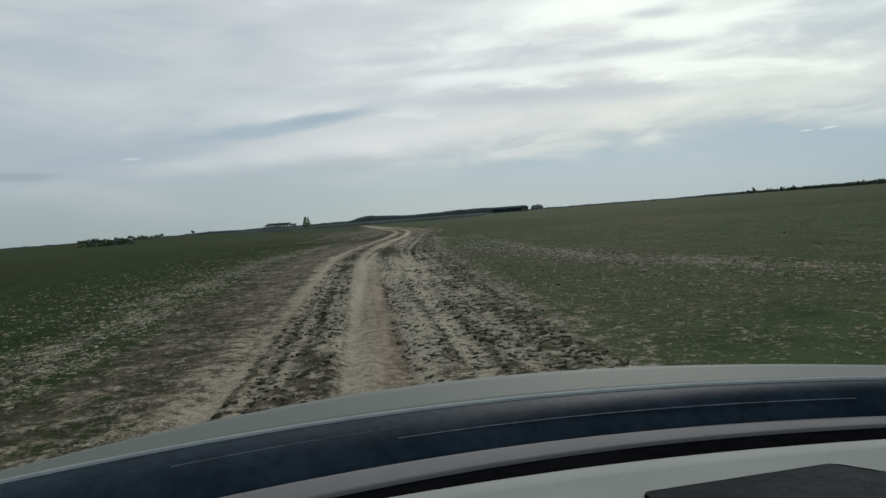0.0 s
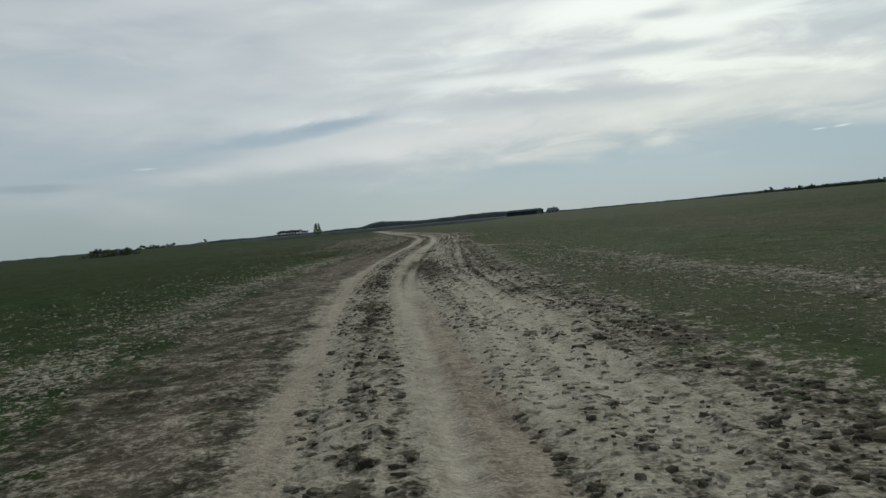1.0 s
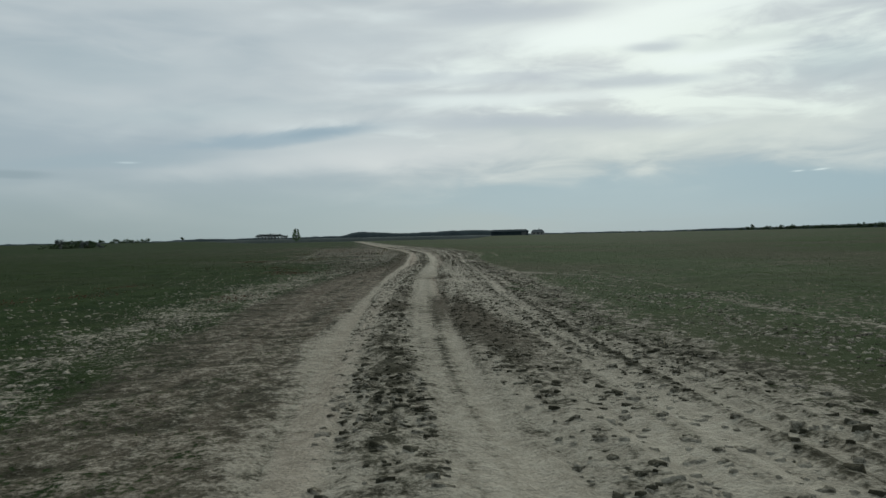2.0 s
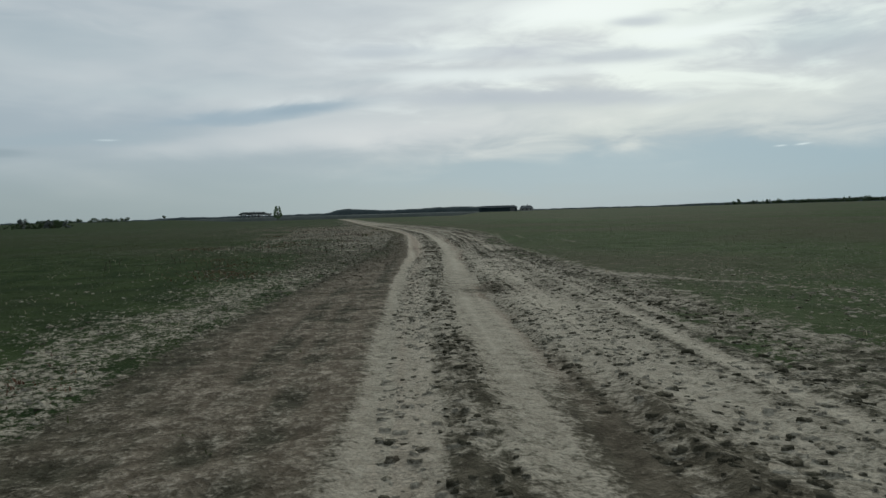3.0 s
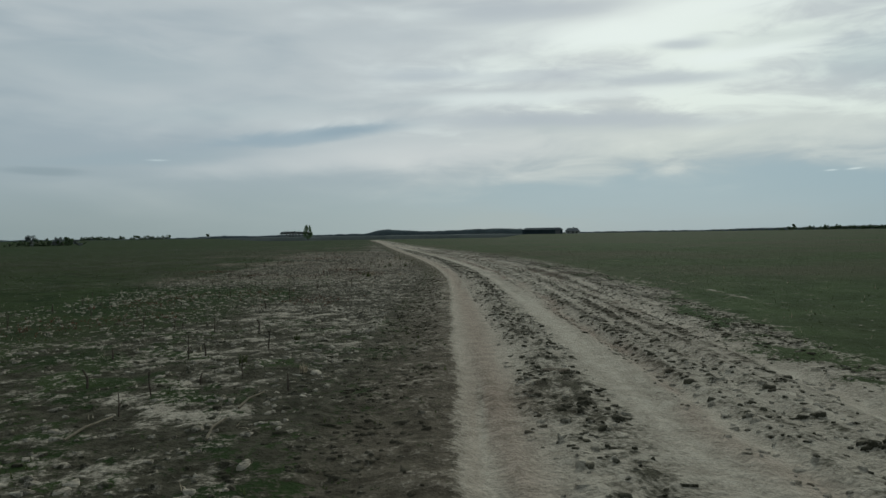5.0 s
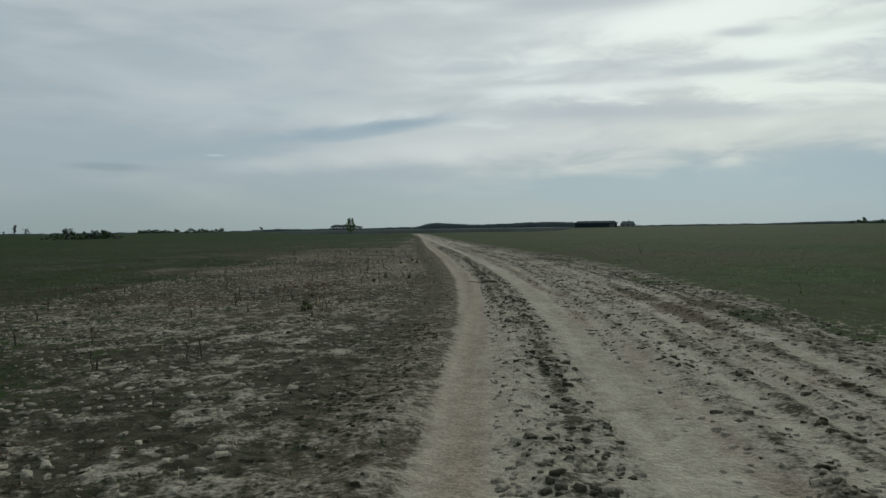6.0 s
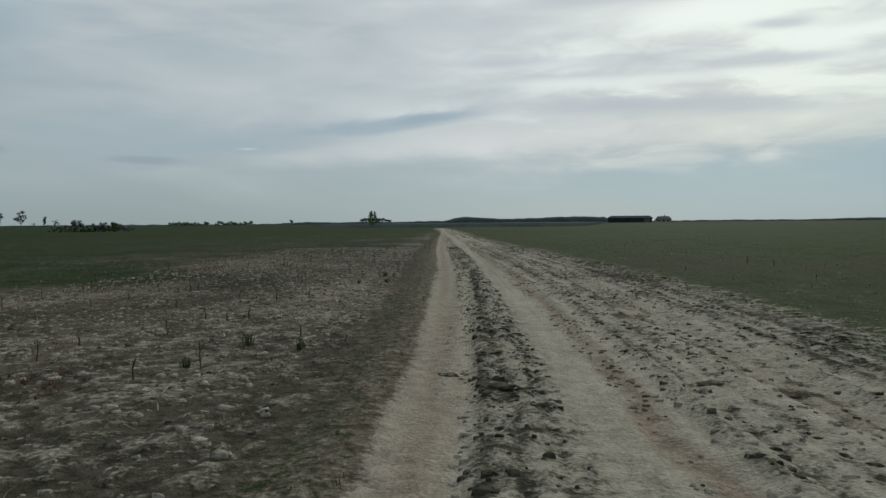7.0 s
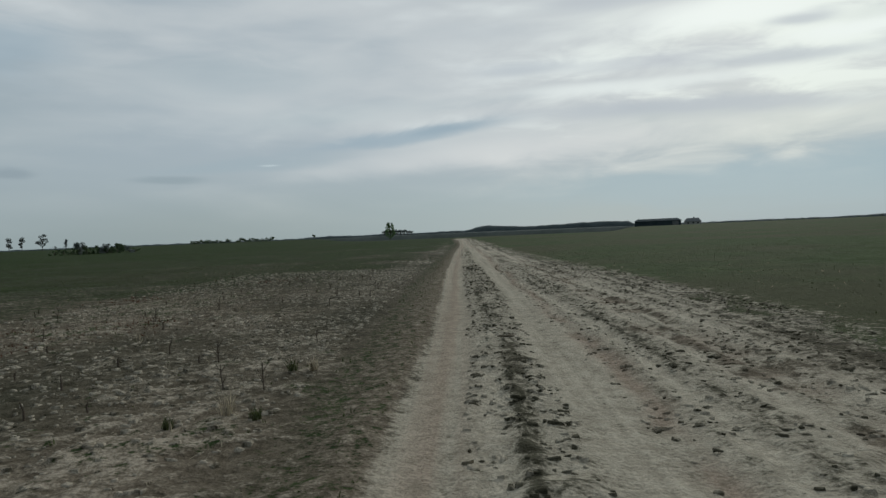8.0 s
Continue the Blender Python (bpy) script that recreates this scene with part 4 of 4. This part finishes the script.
def build_trees():
    r = random.Random(8)
    # the lone tree left of the track's far end: two leafy heads over a low skirt
    tree(-21.2, 282.7, 5.4, 1.0, [(-0.10, 0, 0.86, 0.10), (-0.15, 0.05, 0.68, 0.13), (-0.04, 0, 0.74, 0.11), (-0.17, 0, 0.52, 0.13), (0.13, 0, 0.82, 0.08), (0.15, 0, 0.66, 0.10), (0.18, 0.04, 0.50, 0.11), (0.0, 0.05, 0.45, 0.14), (-0.16, 0, 0.30, 0.12), (0.15, 0, 0.30, 0.13), (0.24, 0, 0.38, 0.08), (0.0, 0.04, 0.20, 0.14), (-0.22, 0.02, 0.42, 0.07), (-0.06, 0, 0.95, 0.05), (0.11, 0, 0.92, 0.05)],
         LIGHT_LEAF, "leafy green tree with a forked crown in the field", 1, 2400, 0.027)
    # thin trees and bushes on the left, nearly three hundred metres off
    def bearing(az_deg, dist=280):
        return 5.4 + dist * math.sin(radians(az_deg)), 83.9 + dist * math.cos(radians(az_deg))
    for i, (a_, h, w) in enumerate(((-40.5, 4.6, 0.13), (-39, 5.2, 0.14), (-37.6, 4.4, 0.12), (-36.0, 5.0, 0.12), (-35.2, 5.2, 0.11), (-33.9, 6.0, 0.2), (-33.1, 1.6, 0.3), (-32.4, 4.2, 0.05), (-31.7, 2.6, 0.3))):
        x, y = bearing(a_, 575)
        tree(x, y, h * 2.05, 0.9, random_clumps(r, 15, w * 1.25, 0.22, 0.9, 0.10 if w < 0.2 else 0.13), BARE, "thin grey-green field tree far behind the bushes", 20 + i, 800, 0.032, group="thin trees at the field edge")
    for i, (a_, h, w) in enumerate(((-33.3, 1.2, 0.8), (-32.7, 1.4, 0.8), (-32.2, 1.7, 0.7), (-31.6, 2.9, 0.3), (-31.2, 2.0, 0.6), (-30.7, 1.6, 0.8), (-30.3, 2.2, 0.5), (-29.9, 2.5, 0.45), (-29.5, 1.9, 0.7), (-29.1, 2.4, 0.5), (-28.7, 2.6, 0.45), (-28.3, 1.7, 0.8), (-27.8, 1.1, 0.9))):
        x, y = bearing(a_, 170 + r.uniform(-4, 4))
        tree(x, y, h * 1.0, 1.3, random_clumps(r, 12, w, 0.05, 0.82, 0.2), LEAF if i % 4 != 3 else BARE, "low green bush at the edge of the field", 40 + i, 950, 0.055, "bush", "bush", "bushes at the field edge")
    # a far row of tall trees with bare trunks under one flat crown
    for i in range(9):
        x = -262 + i * 9.5
        tree(x, 2000 + 8 * math.sin(i), r.uniform(18.5, 21) - (5 if i > 6 else 0), 2.2, [(k * 0.11 - 0.28, 0, 0.70 + r.uniform(-0.14, 0.14), 0.17) for k in range(6)] + [(r.uniform(-0.3, 0.3), 0, 0.12, 0.12), (r.uniform(-0.3, 0.3), 0, 0.25, 0.09)], BARE, "tall far tree with a bare trunk in a row", 60 + i, 420, 0.07, group="far row of tall trees")
    # single small trees on the horizon
    for i, (x, y, h) in enumerate(((-590, 2500, 20), (640, 1020, 10), (705, 1010, 9))):
        tree(x, y, h, 0.9, random_clumps(r, 5, 0.2, 0.3, 0.8, 0.2), LEAF, "small lone tree on the horizon", 80 + i, 260, 0.08, group="lone trees on the horizon")


build_trees()


def belt(name, az0, az1, dist, height, bumps, seed, label, depth=60.0, mat=None, what="woodland", foot=-0.5):
    """A far belt of woodland along an arc: a rounded body of crowns with a broken top, height(t) in metres for t from 0 to 1."""
    count = max(24, int(abs(az1 - az0) * dist / 57.3 / 6))
    t = np.linspace(0, 1, count)
    a = np.radians(az0 + (az1 - az0) * t)
    top = np.array([height(v) for v in t]) * (1 - bumps * value_noise(t * count / 2.2, t * 0, seed)) + bumps * 2 * value_noise(t * count / 1.3, t * 0 + 3, seed + 1)
    rings = []
    for back, up in ((0, -0.5), (2, 0.55), (8, 0.9), (depth * 0.5, 1.0), (depth, -0.3)):
        wob = 3 * value_noise(t * count / 1.7, t * 0 + back, seed + 2)
        rr = dist + back + wob
        rings.append(np.stack([np.sin(a) * rr, np.cos(a) * rr, np.where(up < 0, foot, up * top)], -1))
    v = np.stack(rings, 0)
    k = np.arange(v.shape[0] * count).reshape(v.shape[0], count)
    faces = np.stack([k[:-1, :-1], k[:-1, 1:], k[1:, 1:], k[1:, :-1]], -1).reshape(-1, 4)
    root = part_mesh(name, quads(name, v.reshape(-1, 3), faces), mat or HAZED_WOODS)
    return tagged(root, label, what, kind="stuff")


def hill(t):
    end = 1.0 if t < 0.93 else max(0.0, (1 - t) / 0.07)
    return (14 + 7 * math.exp(-((t - 0.18) / 0.10) ** 2) + 5 * math.exp(-((t - 0.78) / 0.25) ** 2)) * end * min(1.0, 0.45 + t * 6)


belt("wooded_ridge", -1.2, 13.2, 2000, lambda t: hill(t), 0.12, 1, "low wooded ridge on the far horizon", foot=-16)
belt("far_field", -13.0, 15.0, 1450, lambda t: 2.0 * min(1.0, t * 6, (1 - t) * 6), 0.05, 13, "pale far field sloping up below the woods", mat=FAR_FIELD, what="field", foot=-17)
belt("far_woods", -14, -0.4, 2300, lambda t: 8 + 3 * math.sin(t * 9) ** 2, 0.25, 4, "dark strip of far woodland on the horizon", foot=-12)
belt("far_woods", -60, -13, 1900, lambda t: 4.5, 0.4, 7, "dark strip of far woodland on the horizon")
belt("far_woods", 12.6, 70, 1500, lambda t: 4.3 + 5.5 * min(1.0, max(0.0, t - 0.2) * 3.5), 0.3, 10, "thin dark treeline along the horizon")


def build_far_clumps():
    """Bushy clumps of trees standing along the horizon."""
    r = random.Random(3)
    spots = []
    for a0, a1, dist, count, h in ((14.0, 31.0, 1250, 30, 3.2), (31.0, 34.0, 1150, 16, 5.5), (34.0, 38.5, 1150, 30, 7), (38.5, 46, 1150, 34, 9), (-21.4, -18.6, 1030, 16, 6), (-18.2, -15.7, 1030, 10, 7.5)):
        for i in range(count):
            a = radians(a0 + (a1 - a0) * (i + r.random()) / count)
            spots.append((math.sin(a) * dist, math.cos(a) * dist, h * r.uniform(0.6, 1.15)))
    for i, (x, y, h) in enumerate(spots):
        tree(x, y, h, 0.8, random_clumps(r, 6, 0.5, 0.12, 0.72, 0.28), LEAF, "dark leafy tree in a clump on the horizon", 200 + i, 170, 0.11, group="far clump of trees")


build_far_clumps()


# ---------------------------------------------------------------- far buildings
def box(bm, lo, hi):
    verts = [bm.verts.new((x, y, z)) for z in (lo[2], hi[2]) for y in (lo[1], hi[1]) for x in (lo[0], hi[0])]
    for f in ((0, 2, 3, 1), (4, 5, 7, 6), (0, 1, 5, 4), (2, 6, 7, 3), (0, 4, 6, 2), (1, 3, 7, 5)):
        bm.faces.new([verts[i] for i in f])


def gable(bm, lo, hi, ridge, hip=0.0, thick=0.25):
    """A pitched roof along x, hipped in by hip at its ends."""
    y_mid = (lo[1] + hi[1]) / 2
    a = [bm.verts.new(p) for p in ((lo[0], lo[1], lo[2]), (hi[0], lo[1], lo[2]), (hi[0], hi[1], lo[2]), (lo[0], hi[1], lo[2]))]
    b = [bm.verts.new((lo[0] + hip, y_mid, ridge)), bm.verts.new((hi[0] - hip, y_mid, ridge))]
    c = [bm.verts.new(v.co - Vector((0, 0, thick))) for v in a]
    bm.faces.new((a[0], a[1], b[1], b[0]))
    bm.faces.new((a[2], a[3], b[0], b[1]))
    bm.faces.new((a[1], a[2], b[1]))
    bm.faces.new((a[3], a[0], b[0]))
    for i in range(4):
        j = (i + 1) % 4
        bm.faces.new((c[i], c[j], a[j], a[i]))
    bm.faces.new(c[::-1])


def barn():
    root = new("barn")
    root.matrix_basis = pose(117.0, 507, 0.95, 0, 0, -14)
    bm = bmesh.new()
    box(bm, (-13.6, -5, -0.3), (13.6, 5, 2.9))
    part("wall", bm, SHED, root)
    bm = bmesh.new()
    gable(bm, (-14.2, -5.5, 3.0), (14.2, 5.5, 3.0), 4.4, 2.4)
    part("roof", bm, SHED, root)
    bm = bmesh.new()
    box(bm, (8.6, -5.12, 0), (12.2, -5.0, 2.6))
    part("door", bm, ROOF, root, "grey sliding barn door")
    tagged(root, "long dark metal barn with a low hipped roof", "barn")


def cottage():
    root = new("cottage")
    root.matrix_basis = pose(137.2, 503, 0.95, 0, 0, -14)
    bm = bmesh.new()
    box(bm, (-4.6, -3, -0.3), (4.6, 3, 1.7))
    part("wall", bm, WALLS, root)
    bm = bmesh.new()
    gable(bm, (-5.0, -3.4, 1.85), (5.0, 3.4, 1.85), 3.9, 1.6)
    roof = part("roof", bm, ROOF, root, "grey pitched roof")
    bm = bmesh.new()
    box(bm, (0.4, -0.4, 3.3), (1.1, 0.3, 4.6))
    part("chimney", bm, ROOF, roof)
    for x in (-2.8, 0.2, 2.8):
        bm = bmesh.new()
        box(bm, (x - 0.5, -3.06, 0.5), (x + 0.5, -2.99, 1.4))
        part("window", bm, SEAM, root)
    tagged(root, "small pale cottage with a grey roof beside the barn", "house")


barn()
cottage()


# ---------------------------------------------------------------- the car, standing at the start
def strip(bm, front, back, z0, z1, a0, a1, crown=0.0, steps=48, across=6, skirt=0.0):
    """A band between two curves front(a) and back(a), a across the car, raised by crown in its middle."""
    grid = []
    for i in range(steps + 1):
        a = a0 + (a1 - a0) * i / steps
        row = []
        for j in range(across + 1):
            t = j / across
            b = back(a) + (front(a) - back(a)) * t
            row.append(bm.verts.new((a, b, z0 + (z1 - z0) * t + crown * math.sin(math.pi * t))))
        if skirt:
            row.append(bm.verts.new((a, front(a) + 0.005, z1 - skirt)))
            row.insert(0, bm.verts.new((a, back(a) - 0.005, z0 - skirt)))
        grid.append(row)
    for g, h in zip(grid, grid[1:]):
        for j in range(len(g) - 1):
            bm.faces.new((g[j], h[j], h[j + 1], g[j + 1]))


def quad(c2, c1, c0):
    return lambda a: c2 * a * a + c1 * a + c0


def wheel(parent, x, y):
    w = new("wheel")
    w.parent = parent
    w.matrix_basis = pose(x, y, 0.31, 0, 90, 0)
    for name, mat, radius, inner, half in (("tyre", RUBBER, 0.32, 0.20, 0.1), ("rim", ROOF, 0.2, 0.05, 0.08)):
        bm = bmesh.new()
        prof = [(inner, -half), (radius - 0.03, -half), (radius, -half * 0.6), (radius, half * 0.6), (radius - 0.03, half), (inner, half)]
        rings = [[bm.verts.new((r * math.cos(2 * math.pi * i / 28), r * math.sin(2 * math.pi * i / 28), z)) for r, z in prof] for i in range(28)]
        for i in range(28):
            g, h = rings[i], rings[(i + 1) % 28]
            for j in range(6):
                bm.faces.new((g[j], h[j], h[(j + 1) % 6], g[(j + 1) % 6]))
        part(name, bm, mat, w, smooth=False)


def car():
    root = new("car")
    root.matrix_basis = pose(0, 0, 0, 0, 0, 2.7)
    nose = quad(-0.36, 0.18, 1.545)        # far edge of the bonnet that the driver sees
    lip = quad(-0.225, 0.078, 1.352)
    trim = quad(-0.221, 0.075, 1.339)
    dash = quad(-0.209, 0.121, 1.184)
    seam_f = quad(-0.215, 0.16, 1.086)
    seam_b = quad(-0.16, 0.09, 1.045)
    rear = quad(-0.08, 0.05, 0.62)
    a0, a1 = -0.62, 1.18
    bm = bmesh.new()
    strip(bm, nose, lip, 1.0, 0.998, a0, a1, 0.0, skirt=0.1)
    part("bonnet", bm, PAINT, root, "dull silver-green bonnet", True)
    bm = bmesh.new()
    strip(bm, lip, trim, 1.003, 1.003, a0, a1, 0.003, skirt=0.02)
    part("screen_ledge", bm, LIP, root, "pale grey ledge under the windscreen with its highlight painted in", True)
    bm = bmesh.new()
    strip(bm, trim, dash, 0.952, 1.0, a0, a1, 0.016, across=16, skirt=0.05)
    pad = part("dash_pad", bm, RUBBER, root, "blue-black padded dash edge with painted highlights", True)
    # two thin pale strips laid on the pad as painted highlights
    for c, lo, hi in ((1.268, -0.3, 0.75), (1.235, 0.1, 0.98)):
        line = quad(-0.215, 0.1, c)
        bm = bmesh.new()
        strip(bm, lambda a: line(a) + 0.0015, lambda a: line(a) - 0.0015, 0.993 - (1.268 - c) * 0.3, 0.993 - (1.268 - c) * 0.3, lo, hi, 0.001, across=2)
        part("glint_line", bm, GLINT, pad)
    bm = bmesh.new()
    strip(bm, lambda a: dash(a) - 0.012, seam_f, 0.958, 0.958, a0, a1, 0.002, skirt=0.03)
    part("dash_top", bm, DASH, root, "smooth grey plastic dash top", True)
    # a flush strip, not sunk: the groove's darkness lies in its colour
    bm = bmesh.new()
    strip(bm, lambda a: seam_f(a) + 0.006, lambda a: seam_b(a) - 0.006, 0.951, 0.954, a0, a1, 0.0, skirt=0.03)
    part("seam", bm, SEAM, root, "flat strip coloured black for the shade of the dash groove")
    bm = bmesh.new()
    strip(bm, seam_b, rear, 0.93, 0.9535, a0, a1, 0.002, across=10, skirt=0.06)
    shelf_ = part("dash_shelf", bm, SHELF, root, "grey-green plastic dash shelf", True)
    outline = ((0.437, 0.893), (0.437, 0.926), (0.446, 0.934), (0.757, 0.934), (0.772, 0.926), (0.840, 0.860), (0.840, 0.600), (0.600, 0.600))

    def shelf_z(b):
        return 0.9345 + (b - 0.62) * 0.056

    bm = bmesh.new()
    top = [bm.verts.new((a, b, shelf_z(b) + 0.002)) for a, b in outline]
    low = [bm.verts.new((a, b, shelf_z(b) - 0.004)) for a, b in outline]
    bm.faces.new(top[::-1])
    for i in range(8):
        j = (i + 1) % 8
        bm.faces.new((top[i], top[j], low[j], low[i]))
    grille = part("speaker_grille", bm, SEAM, shelf_, "dark ribbed speaker grille")
    bm = bmesh.new()
    for i in range(122):
        a = 0.442 + i * 0.0032
        far_end = 0.930 if a < 0.757 else 0.930 - (a - 0.757) * 0.92
        near_end = max(0.603, 0.893 - (a - 0.437) * 1.79 + 0.004)
        tube(bm, (a, near_end, shelf_z(near_end) + 0.0022), (a, far_end, shelf_z(far_end) + 0.0022), 0.0012, 0.0012, 4)
    part("rib", bm, GRILLE, grille)
    # plain shell below, open above
    bm = bmesh.new()
    box(bm, (-0.6, 0.7, 0.28), (1.16, 1.12, 0.88))
    box(bm, (-0.45, 0.5, 0.3), (1.0, 1.16, 0.86))
    bmesh.ops.bevel(bm, geom=bm.edges[:], offset=0.05, segments=2, affect="EDGES")
    part("body", bm, PAINT, root, smooth=False)
    for x in (-0.5, 1.06):
        wheel(root, x, 0.92)
    tagged(root, "front of a silver-green car with a grey dashboard", "car")


car()
